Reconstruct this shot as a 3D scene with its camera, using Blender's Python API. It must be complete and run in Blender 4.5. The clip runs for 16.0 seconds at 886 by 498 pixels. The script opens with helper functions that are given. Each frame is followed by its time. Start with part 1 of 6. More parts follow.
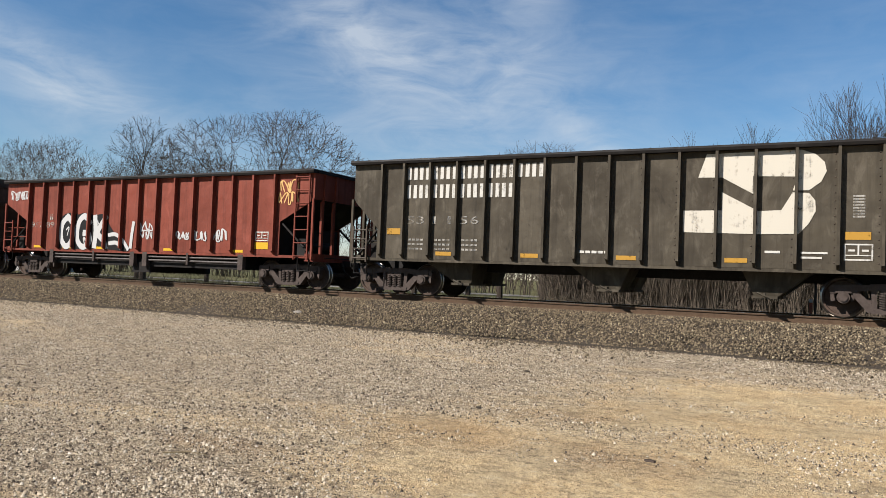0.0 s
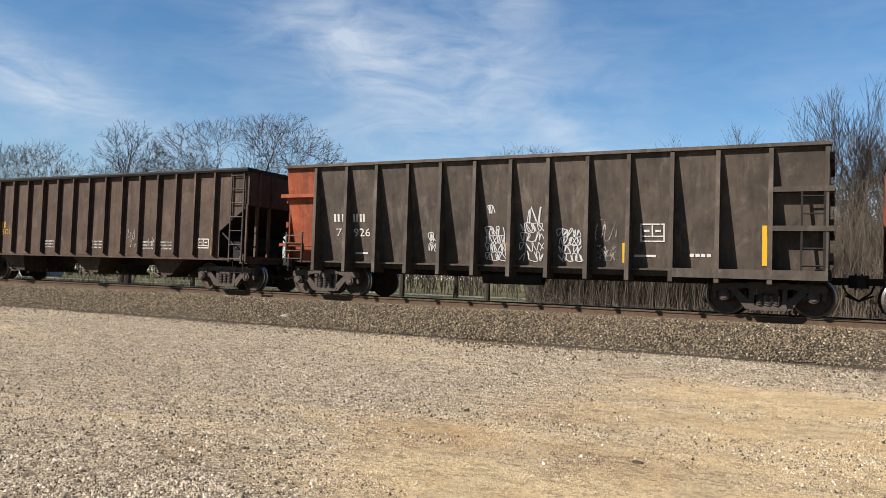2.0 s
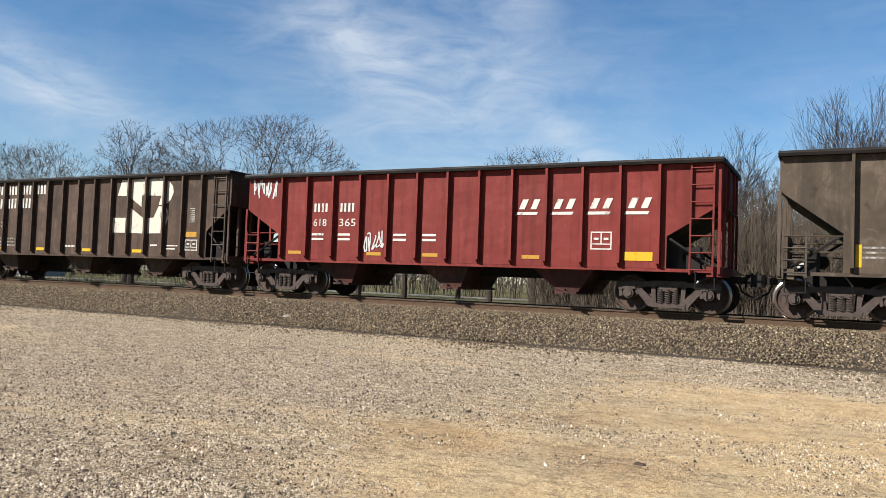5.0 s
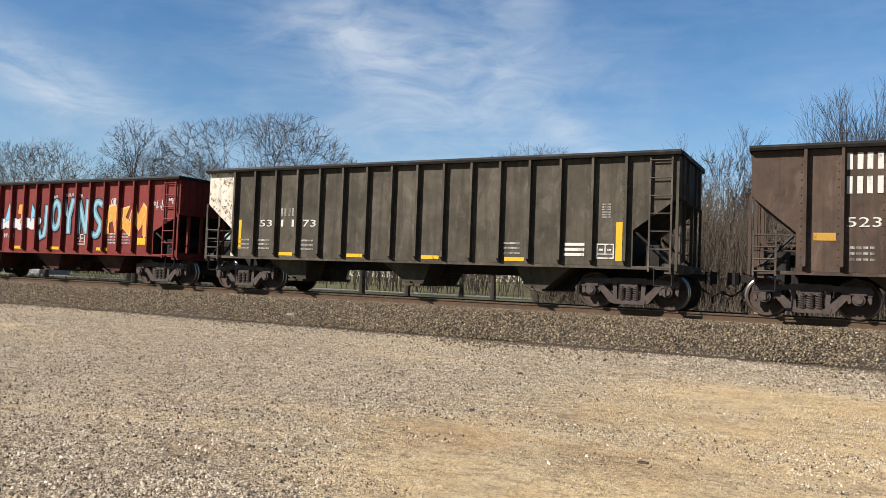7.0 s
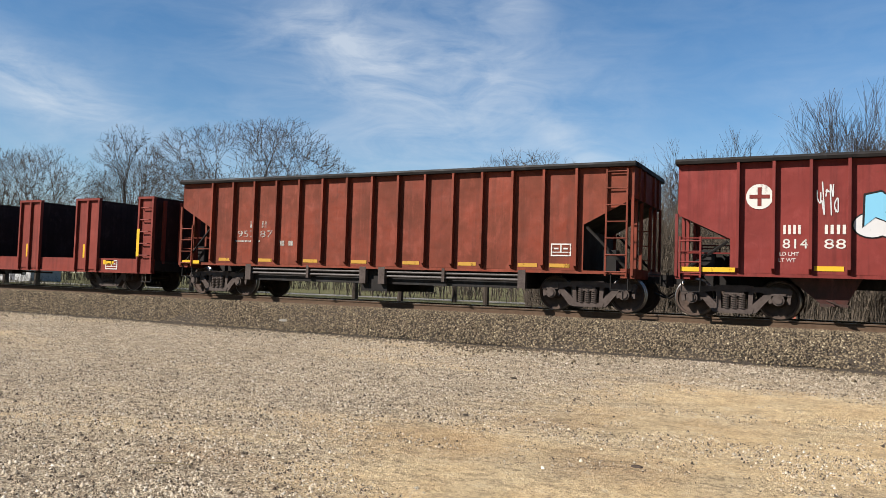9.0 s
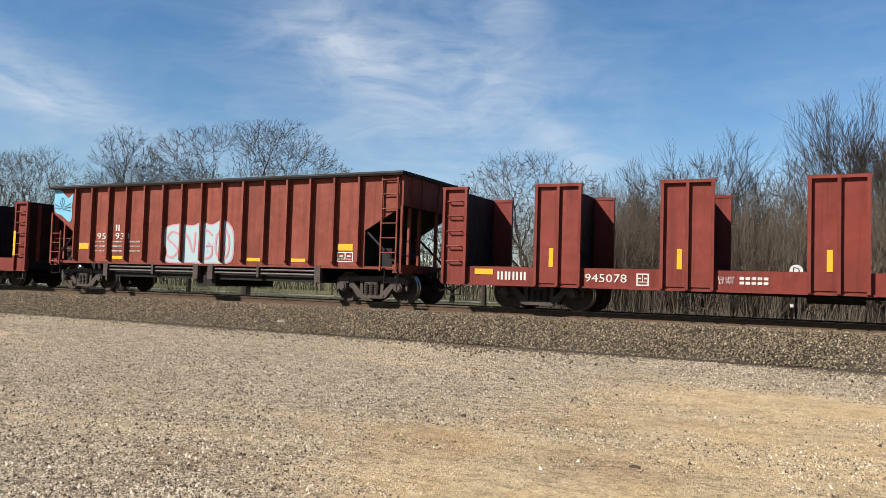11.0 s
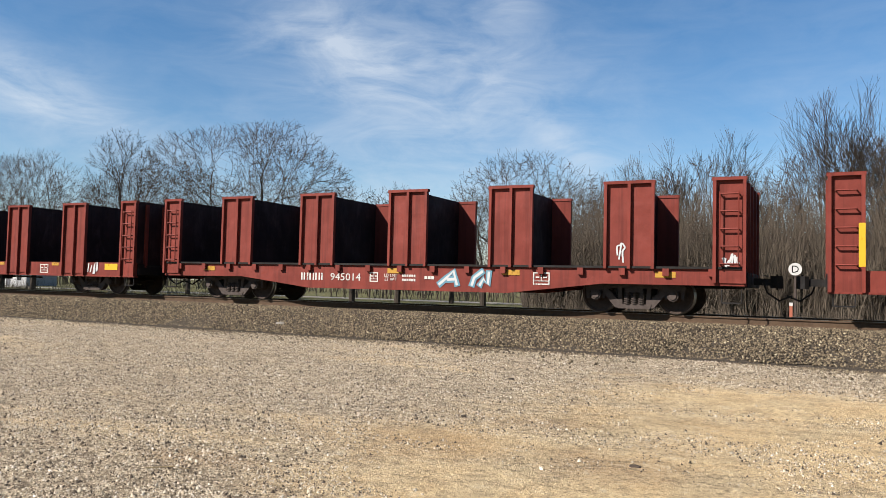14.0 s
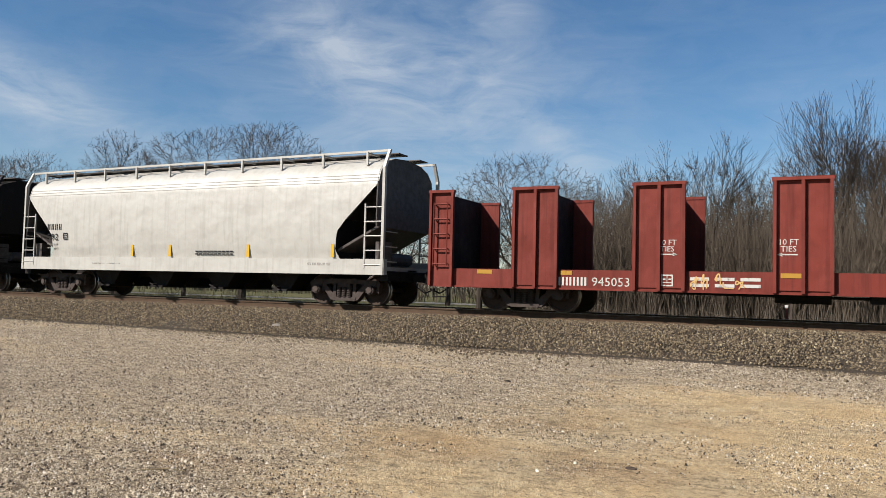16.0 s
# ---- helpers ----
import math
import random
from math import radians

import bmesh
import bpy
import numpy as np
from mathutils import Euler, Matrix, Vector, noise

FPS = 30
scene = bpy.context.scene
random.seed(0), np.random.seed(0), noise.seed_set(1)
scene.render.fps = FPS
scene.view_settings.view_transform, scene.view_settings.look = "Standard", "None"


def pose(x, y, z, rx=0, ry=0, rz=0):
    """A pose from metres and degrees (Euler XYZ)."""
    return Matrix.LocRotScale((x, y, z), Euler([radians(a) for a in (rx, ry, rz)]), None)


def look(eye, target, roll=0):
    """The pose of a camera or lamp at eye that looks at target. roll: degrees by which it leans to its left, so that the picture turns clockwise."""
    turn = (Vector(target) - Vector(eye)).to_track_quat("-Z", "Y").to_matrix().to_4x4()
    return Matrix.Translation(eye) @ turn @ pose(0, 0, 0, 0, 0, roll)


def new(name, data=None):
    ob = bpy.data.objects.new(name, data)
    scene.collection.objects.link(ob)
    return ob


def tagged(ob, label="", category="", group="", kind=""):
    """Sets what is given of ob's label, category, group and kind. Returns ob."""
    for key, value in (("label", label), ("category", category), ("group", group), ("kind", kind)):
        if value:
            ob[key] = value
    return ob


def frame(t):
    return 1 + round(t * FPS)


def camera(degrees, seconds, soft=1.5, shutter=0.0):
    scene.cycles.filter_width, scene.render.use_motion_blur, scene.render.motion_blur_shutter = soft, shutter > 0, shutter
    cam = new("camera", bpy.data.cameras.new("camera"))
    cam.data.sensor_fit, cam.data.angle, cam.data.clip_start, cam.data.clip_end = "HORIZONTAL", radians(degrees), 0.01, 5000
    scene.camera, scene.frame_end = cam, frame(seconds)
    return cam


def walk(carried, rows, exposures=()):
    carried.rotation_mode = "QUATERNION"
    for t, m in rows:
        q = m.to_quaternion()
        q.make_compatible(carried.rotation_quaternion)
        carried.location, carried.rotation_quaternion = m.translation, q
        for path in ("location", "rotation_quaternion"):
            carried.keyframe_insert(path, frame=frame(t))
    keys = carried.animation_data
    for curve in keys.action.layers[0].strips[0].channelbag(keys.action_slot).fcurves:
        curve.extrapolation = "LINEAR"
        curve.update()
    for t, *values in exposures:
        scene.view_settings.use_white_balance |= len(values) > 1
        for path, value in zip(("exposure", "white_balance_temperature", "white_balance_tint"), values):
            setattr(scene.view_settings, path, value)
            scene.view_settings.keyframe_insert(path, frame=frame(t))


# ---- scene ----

# ================= camera =================
EYE = Vector((0.0, -19.06, 0.547))
cam = camera(59.86, 16.0, soft=0.5)
# seconds, degrees turned left of the track's square, tilt up, lean
TURNS = [
    (0.0, 28.180, 2.023, 2.218), (0.5, 27.944, 2.094, 2.097), (1.0, 27.692, 2.156, 1.973), (1.5, 27.447, 2.220, 1.907),
    (2.0, 27.246, 2.274, 1.953), (2.5, 27.144, 2.312, 1.988), (3.0, 27.126, 2.340, 2.045), (3.5, 27.163, 2.385, 2.071),
    (4.0, 27.220, 2.426, 2.099), (6.5, 27.689, 2.194, 2.169), (7.0, 27.677, 2.208, 2.156), (7.5, 27.567, 2.275, 2.147),
    (8.0, 27.430, 2.371, 2.085), (8.5, 27.292, 2.475, 1.984), (9.0, 27.163, 2.605, 1.846), (11.5, 26.963, 2.656, 1.761),
    (12.0, 27.002, 2.579, 1.634), (12.5, 26.983, 2.551, 1.503), (13.0, 26.932, 2.588, 1.408), (13.5, 26.926, 2.657, 1.350),
    (14.0, 26.913, 2.714, 1.366), (14.5, 26.878, 2.742, 1.360), (15.0, 26.815, 2.721, 1.403), (15.5, 26.735, 2.784, 1.445),
    (16.0, 26.642, 2.866, 1.432)]


def gaze(yaw, pitch, roll):
    a, b = radians(yaw), radians(pitch)
    way = Vector((-math.sin(a) * math.cos(b), math.cos(a) * math.cos(b), math.sin(b)))
    return look(EYE, EYE + way * 10, roll)


walk(cam, [(t, gaze(a, b, c)) for t, a, b, c in TURNS],
     exposures=[(0.0, 1.10), (1.5, 1.24), (3.5, 1.35), (7.0, 1.23), (9.0, 1.23), (12.5, 1.25), (14.5, 1.32), (15.2, 1.24), (16.0, 1.02)])

# ================= light =================
SUN = Vector((0.70, 0.98, -0.92)).normalized()
sun = new("sun", bpy.data.lights.new("sun", "SUN"))
sun.data.energy, sun.data.angle, sun.data.color = 5.0, radians(0.5), (1.0, 0.94, 0.89)
sun.matrix_world = look((0, 0, 60), Vector((0, 0, 60)) + SUN)


def link(nt, a, b):
    nt.links.new(a, b)


def node(nt, kind, **values):
    n = nt.nodes.new(kind)
    for k, v in values.items():
        n.inputs[k.replace("_", " ")].default_value = v
    return n


def math_node(nt, op, a, b=None, clamp=False):
    n = nt.nodes.new("ShaderNodeMath")
    n.operation, n.use_clamp = op, clamp
    for i, v in enumerate((a, b)):
        if v is None:
            continue
        if isinstance(v, (int, float)):
            n.inputs[i].default_value = v
        else:
            link(nt, v, n.inputs[i])
    return n.outputs[0]


def ramp(nt, fac, lo, hi, a=0.0, b=1.0):
    n = nt.nodes.new("ShaderNodeMapRange")
    n.interpolation_type = "SMOOTHSTEP"
    link(nt, fac, n.inputs[0])
    for i, v in enumerate((lo, hi, a, b)):
        n.inputs[i + 1].default_value = v
    return n.outputs[0]


def mix(nt, fac, a, b, blend="MIX"):
    n = nt.nodes.new("ShaderNodeMix")
    n.data_type, n.blend_type = "RGBA", blend
    for i, v in ((0, fac), (6, a), (7, b)):
        if isinstance(v, (int, float)):
            n.inputs[i].default_value = v
        elif isinstance(v, tuple):
            n.inputs[i].default_value = (*v, 1) if len(v) == 3 else v
        else:
            link(nt, v, n.inputs[i])
    return n.outputs[2]


def scaled(nt, coord, sx, sy, sz, off=None, turn=(0, 0, 0)):
    m = nt.nodes.new("ShaderNodeMapping")
    m.inputs["Scale"].default_value = (sx, sy, sz)
    m.inputs["Rotation"].default_value = turn
    link(nt, coord, m.inputs["Vector"])
    if off is not None:
        link(nt, off, m.inputs["Location"])
    return m.outputs[0]


def noisy(nt, coord, scale, detail=5.0, rough=0.6, warp=0.0):
    n = node(nt, "ShaderNodeTexNoise", Scale=scale, Detail=detail, Roughness=rough, Distortion=warp)
    link(nt, coord, n.inputs["Vector"])
    return n.outputs["Fac"]


def sky():
    w = bpy.data.worlds.new("sky")
    scene.world = w
    w.use_nodes = True
    nt = w.node_tree
    nt.nodes.clear()
    tex = nt.nodes.new("ShaderNodeTexSky")
    tex.sky_type, tex.sun_disc = "NISHITA", False
    tex.sun_elevation = math.asin(-SUN.z)
    tex.sun_rotation = math.atan2(-SUN.x, -SUN.y) % (2 * math.pi)
    tex.air_density, tex.dust_density, tex.ozone_density = 1.0, 0.15, 3.0
    geo = nt.nodes.new("ShaderNodeTexCoord")
    sep = nt.nodes.new("ShaderNodeSeparateXYZ")
    link(nt, geo.outputs["Generated"], sep.inputs[0])
    # flat map of the cloud deck: bearing from the track's square and height over the horizon, both in radians
    bearing = math_node(nt, "ARCTAN2", sep.outputs[0], sep.outputs[1])
    height = math_node(nt, "ARCSINE", sep.outputs[2])
    comb = nt.nodes.new("ShaderNodeCombineXYZ")
    link(nt, bearing, comb.inputs[0])
    link(nt, height, comb.inputs[1])
    flat = comb.outputs[0]
    fine = noisy(nt, scaled(nt, flat, 1, 2.4, 1, turn=(0, 0, radians(-28))), 9.0, 8.0, 0.62, 0.9)
    broad = noisy(nt, flat, 3.2, 4.0, 0.55, 0.4)
    streak = noisy(nt, scaled(nt, flat, 1.2, 7.0, 1, turn=(0, 0, radians(24))), 7.0, 7.0, 0.6, 0.6)

    def band(cx, cy, length, width, turn):
        """A soft stretched patch of cirrus."""
        c, s = math.cos(radians(turn)), math.sin(radians(turn))
        dx, dy = math_node(nt, "SUBTRACT", bearing, cx), math_node(nt, "SUBTRACT", height, cy)
        u = math_node(nt, "ADD", math_node(nt, "MULTIPLY", dx, c / length), math_node(nt, "MULTIPLY", dy, s / length))
        v = math_node(nt, "ADD", math_node(nt, "MULTIPLY", dx, -s / width), math_node(nt, "MULTIPLY", dy, c / width))
        r = math_node(nt, "ADD", math_node(nt, "MULTIPLY", u, u), math_node(nt, "MULTIPLY", v, v))
        return math_node(nt, "EXPONENT", math_node(nt, "MULTIPLY", r, -1.0))

    total = None
    for cx, cy, l, w_, turn, k in CIRRUS:
        b = math_node(nt, "MULTIPLY", band(cx, cy, l, w_, turn), k)
        total = b if total is None else math_node(nt, "ADD", total, b)
    veil = ramp(nt, broad, 0.25, 0.72, 0.08, 0.25)
    grain = math_node(nt, "ADD", ramp(nt, fine, 0.05, 0.95), math_node(nt, "MULTIPLY", ramp(nt, streak, 0.3, 0.8), 0.28))
    cover = math_node(nt, "MULTIPLY", math_node(nt, "ADD", total, veil), grain, clamp=True)
    deep = node(nt, "ShaderNodeHueSaturation", Saturation=1.25)
    link(nt, tex.outputs[0], deep.inputs["Color"])
    bright = mix(nt, math_node(nt, "MULTIPLY", cover, 0.66), deep.outputs[0], (6.4, 6.9, 7.5))
    bg = nt.nodes.new("ShaderNodeBackground")
    bg.inputs["Strength"].default_value = 0.050
    link(nt, bright, bg.inputs["Color"])
    out = nt.nodes.new("ShaderNodeOutputWorld")
    link(nt, bg.outputs[0], out.inputs["Surface"])


# bearing, height, half length, half width, lean, strength of the wisps of cloud
CIRRUS = [(-0.96, 0.207, 0.12, 0.034, -19.7, 1.05), (-0.63, 0.312, 0.103, 0.038, -28.1, 0.5), (-0.564, 0.277, 0.062, 0.033, -26.2, 0.4),
          (-0.436, 0.304, 0.147, 0.05, -9.2, 0.28), (-0.463, 0.226, 0.187, 0.076, -4.5, 0.34), (-0.433, 0.253, 0.075, 0.027, -13.2, 0.2),
          (-0.31, 0.179, 0.054, 0.018, -30.6, 0.48), (-0.386, 0.368, 0.045, 0.033, -34.6, 0.48), (0.003, 0.231, 0.105, 0.033, 2.3, 0.12),
          (-0.56, 0.25, 0.26, 0.12, -20, 0.22), (-0.5, 0.05, 0.7, 0.09, 0, 0.55)]
sky()


# ================= materials =================
def fresh(name, rough=0.6, metal=0.0):
    m = bpy.data.materials.new(name)
    m.use_nodes = True
    nt = m.node_tree
    b = nt.nodes["Principled BSDF"]
    b.inputs["Roughness"].default_value, b.inputs["Metallic"].default_value = rough, metal
    b.inputs["Specular IOR Level"].default_value = 0.5 if rough < 0.5 or metal else 0.12
    return m, nt, b


def bumped(nt, b, height, strength, depth):
    n = nt.nodes.new("ShaderNodeBump")
    n.inputs["Strength"].default_value, n.inputs["Distance"].default_value = strength, depth
    link(nt, height, n.inputs["Height"])
    link(nt, n.outputs[0], b.inputs["Normal"])


def painted(name, base, dirt, amount=0.5, rough=0.62, streaks=0.5, rust=(0.0525, 0.0238, 0.0119), rusty=0.3, vary=0.22, speckle=0.60, mottle=1.0):
    """Weathered rolling-stock paint: broad grime, rain streaks, rust specks and a slightly dented sheet."""
    m, nt, b = fresh(name, rough)
    tc = nt.nodes.new("ShaderNodeTexCoord")
    info = nt.nodes.new("ShaderNodeObjectInfo")
    off = nt.nodes.new("ShaderNodeCombineXYZ")
    link(nt, math_node(nt, "MULTIPLY", info.outputs["Random"], 37.0), off.inputs[0])
    link(nt, math_node(nt, "MULTIPLY", info.outputs["Random"], 11.0), off.inputs[2])
    obj = tc.outputs["Object"]
    co = scaled(nt, obj, 1, 1, 1, off.outputs[0])
    grime = noisy(nt, co, 0.9, 7, 0.65)
    rain = noisy(nt, scaled(nt, obj, 7.0, 7.0, 0.32, off.outputs[0]), 1.0, 6, 0.6)
    speck = noisy(nt, co, 9.0, 6, 0.7)
    col = mix(nt, math_node(nt, "MULTIPLY", ramp(nt, grime, 0.36, 0.66), min(1.0, amount * 1.3)), base, dirt)
    blotch = noisy(nt, scaled(nt, obj, 2.6, 2.6, 1.3, off.outputs[0]), 1.0, 8, 0.72, 0.6)
    pale = tuple(min(1.0, c * 1.45 + 0.012) for c in base)
    col = mix(nt, ramp(nt, blotch, 0.50, 0.66, 0.0, 0.55 * mottle), col, pale)
    col = mix(nt, ramp(nt, blotch, 0.30, 0.44, 0.7 * mottle, 0.0), col, tuple(c * 0.55 for c in dirt))
    col = mix(nt, math_node(nt, "MULTIPLY", ramp(nt, rain, 0.47, 0.66), streaks), col, tuple(c * 0.7 for c in dirt))
    col = mix(nt, math_node(nt, "MULTIPLY", ramp(nt, speck, speckle, speckle + 0.1), rusty), col, rust)
    tone = math_node(nt, "ADD", math_node(nt, "MULTIPLY", info.outputs["Random"], vary), 1.0 - vary / 2)
    hsv = nt.nodes.new("ShaderNodeHueSaturation")
    link(nt, col, hsv.inputs["Color"])
    link(nt, tone, hsv.inputs["Value"])
    link(nt, hsv.outputs[0], b.inputs["Base Color"])
    link(nt, ramp(nt, grime, 0.3, 0.7, rough - 0.1, rough + 0.18), b.inputs["Roughness"])
    dents = math_node(nt, "ADD", noisy(nt, co, 1.6, 2, 0.5), math_node(nt, "MULTIPLY", speck, 0.06))
    bumped(nt, b, dents, 0.8, 0.05)
    return m


def plain(name, base, other, scale=6.0, rough=0.7, metal=0.0, bump=0.006, spread=(0.35, 0.7)):
    m, nt, b = fresh(name, rough, metal)
    tc = nt.nodes.new("ShaderNodeTexCoord")
    co = tc.outputs["Object"]
    n1, n2 = noisy(nt, co, scale, 6, 0.65), noisy(nt, co, scale * 7, 4, 0.6)
    f = ramp(nt, math_node(nt, "ADD", math_node(nt, "MULTIPLY", n1, 0.7), math_node(nt, "MULTIPLY", n2, 0.3)), *spread)
    link(nt, mix(nt, f, base, other), b.inputs["Base Color"])
    bumped(nt, b, n2, 0.6, bump)
    return m


def worn(name, colour, wear=0.45, scale=5.0, rough=0.6):
    """Paint laid over another coat and partly flaked away from it."""
    m, nt, b = fresh(name, rough)
    tc = nt.nodes.new("ShaderNodeTexCoord")
    co = tc.outputs["Object"]
    f1 = noisy(nt, co, scale, 8, 0.7)
    f2 = noisy(nt, scaled(nt, co, 9, 9, 0.7), 1.0, 5, 0.6)
    lost = ramp(nt, math_node(nt, "ADD", math_node(nt, "MULTIPLY", f1, 0.6), math_node(nt, "MULTIPLY", f2, 0.4)), 0.62 - 0.3 * wear, 0.74 - 0.2 * wear, 0.0, 0.92)
    b.inputs["Base Color"].default_value = (*colour, 1)
    clear = nt.nodes.new("ShaderNodeBsdfTransparent")
    mx = nt.nodes.new("ShaderNodeMixShader")
    link(nt, lost, mx.inputs[0])
    link(nt, b.outputs[0], mx.inputs[1])
    link(nt, clear.outputs[0], mx.inputs[2])
    link(nt, mx.outputs[0], nt.nodes["Material Output"].inputs["Surface"])
    return m


BROWN = painted("brown_paint", (0.06399, 0.04848, 0.03394), (0.03684, 0.02909, 0.02133), 0.6, rusty=0.35)
BROWN_RED = painted("reddish_brown_paint", (0.05551, 0.0355, 0.02481), (0.03332, 0.02445, 0.01856), 0.6, rusty=0.35)
OLIVE = painted("olive_brown_paint", (0.05184, 0.04304, 0.02987), (0.02987, 0.02461, 0.01753), 0.6, rusty=0.2)
OXIDE = painted("oxide_red_paint", (0.138, 0.0335, 0.0205), (0.098, 0.0268, 0.0175), 0.45, mottle=0.6)
OXIDE_OLD = painted("faded_oxide_paint", (0.1211, 0.02479, 0.01224), (0.06826, 0.02125, 0.01224), 0.55, streaks=0.35, mottle=0.7)
MINERAL = painted("mineral_red_paint", (0.118, 0.0190, 0.0152), (0.084, 0.0165, 0.0135), 0.4, mottle=0.45)
TIE_RED = painted("tie_car_red_paint", (0.1264, 0.02425, 0.01654), (0.08379, 0.01926, 0.01433), 0.4, vary=0.1, mottle=0.35)
CHARCOAL = painted("sooty_grey_paint", (0.05677, 0.04401, 0.03343), (0.03317, 0.02704, 0.02169), 0.7, rusty=0.4)
ORANGE = painted("faded_orange_paint", (0.2114, 0.0504, 0.02016), (0.1106, 0.03528, 0.02016), 0.6)
CREAM = painted("cream_white_paint", (0.3234, 0.3116, 0.2764), (0.2352, 0.2205, 0.1882), 0.35, 0.45, 0.25, rusty=0.05, vary=0.03, mottle=0.15)
FLAKED = painted("flaked_white_paint", (0.392, 0.357, 0.287), (0.294, 0.252, 0.189), 0.3, rusty=0.95, speckle=0.53, vary=0.05)
# bay walls of the tie cars, darkened to hold their shade
TIE_SHADE = painted("shade_dark_bay_wall", (0.0200, 0.0085, 0.0085), (0.0125, 0.0070, 0.0072), 0.6, rusty=0.3)
BLACK = painted("black_underframe", (0.0077, 0.007, 0.00665), (0.0147, 0.01204, 0.0098), 0.55, rusty=0.3)
STEEL = plain("cast_truck_steel", (0.05783, 0.04498, 0.03856), (0.02999, 0.02225, 0.01844), 7, 0.75)
RUSTY = plain("rusty_wheel", (0.06048, 0.0413, 0.03122), (0.03024, 0.02268, 0.01862), 9, 0.8)
BRIGHT = plain("polished_tread", (0.2772, 0.2674, 0.252), (0.2016, 0.1918, 0.1813), 15, 0.28, 1.0, 0.001)
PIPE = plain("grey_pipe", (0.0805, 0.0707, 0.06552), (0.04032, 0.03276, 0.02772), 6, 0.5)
WHITE = worn("worn_white_lettering", (0.3731, 0.3577, 0.3227), 0.35)
FAINT = worn("faint_white_lettering", (0.2772, 0.2618, 0.2317), 0.85)
RUSTWHITE = worn("rust_stained_white", (0.3829, 0.3528, 0.2926), 0.30, 3.0)
YELLOW = worn("yellow_reflector", (0.4032, 0.2366, 0.01512), 0.2)
AMBER = worn("faded_amber_reflector", (0.2772, 0.1512, 0.0252), 0.35)
INK = worn("black_lettering", (0.01008, 0.01008, 0.01008), 0.2)


# ================= mesh building =================
class Build:
    """Collects corners and faces of one mesh."""

    def __init__(self):
        self.v, self.f, self.m = [], [], []

    def add(self, verts, faces, mat=0):
        o = len(self.v)
        self.v += [tuple(p) for p in verts]
        self.f += [tuple(i + o for i in f) for f in faces]
        self.m += [mat] * len(faces)
        return self

    def box(self, x0, x1, y0, y1, z0, z1, mat=0):
        return self.add([(x, y, z) for x in (x0, x1) for y in (y0, y1) for z in (z0, z1)],
                        [(0, 1, 3, 2), (4, 6, 7, 5), (0, 4, 5, 1), (2, 3, 7, 6), (0, 2, 6, 4), (1, 5, 7, 3)], mat)

    def slab(self, poly, a, b, axis="y", mat=0):
        """A flat outline given in x, z (axis y), y, z (axis x) or x, y (axis z), thickened from a to b."""
        n = len(poly)
        put = {"y": lambda p, d: (p[0], d, p[1]), "x": lambda p, d: (d, p[0], p[1]), "z": lambda p, d: (p[0], p[1], d)}[axis]
        return self.add([put(p, a) for p in poly] + [put(p, b) for p in poly],
                        [tuple(range(n)), tuple(range(2 * n - 1, n - 1, -1))] + [(i, i + n, (i + 1) % n + n, (i + 1) % n) for i in range(n)], mat)

    def rod(self, p, q, r, n=6, mat=0, r2=None, caps=True):
        p, q = Vector(p), Vector(q)
        w = (q - p).normalized()
        u = w.orthogonal().normalized()
        t = w.cross(u)
        ring = [u * math.cos(2 * math.pi * i / n) + t * math.sin(2 * math.pi * i / n) for i in range(n)]
        r2 = r if r2 is None else r2
        return self.add([p + d * r for d in ring] + [q + d * r2 for d in ring],
                        [(i, (i + 1) % n, (i + 1) % n + n, i + n) for i in range(n)]
                        + ([tuple(range(n - 1, -1, -1)), tuple(range(n, 2 * n))] if caps else []), mat)

    def lathe(self, profile, n=28, mats=None):
        """Turns (radius, y) pairs round the y axis; open profile closed to a loop."""
        k = len(profile)
        o = len(self.v)
        for i in range(n):
            a = 2 * math.pi * i / n
            self.v += [(r * math.sin(a), y, r * math.cos(a)) for r, y in profile]
        for i in range(n):
            for j in range(k):
                j2 = (j + 1) % k
                i2 = (i + 1) % n
                self.f.append((o + i * k + j, o + i * k + j2, o + i2 * k + j2, o + i2 * k + j))
                self.m.append(mats[j] if mats else 0)
        return self

    def mesh(self, name, *materials, smooth=False):
        me = bpy.data.meshes.new(name)
        me.from_pydata(self.v, [], self.f)
        for mt in materials:
            me.materials.append(mt)
        bm = bmesh.new()
        bm.from_mesh(me)
        bmesh.ops.recalc_face_normals(bm, faces=bm.faces)
        bm.to_mesh(me)
        bm.free()
        me.polygons.foreach_set("material_index", self.m)
        if smooth:
            me.polygons.foreach_set("use_smooth", [True] * len(self.f))
        return me


def place(name, me, parent=None, at=None, label=""):
    ob = new(name, me)
    ob.parent = parent
    if at is not None:
        ob.matrix_basis = at
    if label:
        tagged(ob, label)
    return ob


def part(name, b, material, parent, label="", smooth=False):
    return place(name, b.mesh(name, *(material if isinstance(material, tuple) else (material,)), smooth=smooth), parent, None, label)


def thing(name, label, category, group="", at=None):
    ob = new(name)
    ob.empty_display_size = 0.5
    if at is not None:
        ob.matrix_basis = at
    return tagged(ob, label, category, group)


# ================= running gear =================
R_WHEEL = 0.43
WHEELBASE = 1.778
SHARED = {}
SPINS = []      # wheelset, its place on the car, the car's place on the line
CARS = []       # car, its place on the line


def shared(key, make):
    if key not in SHARED:
        SHARED[key] = make()
    return SHARED[key]


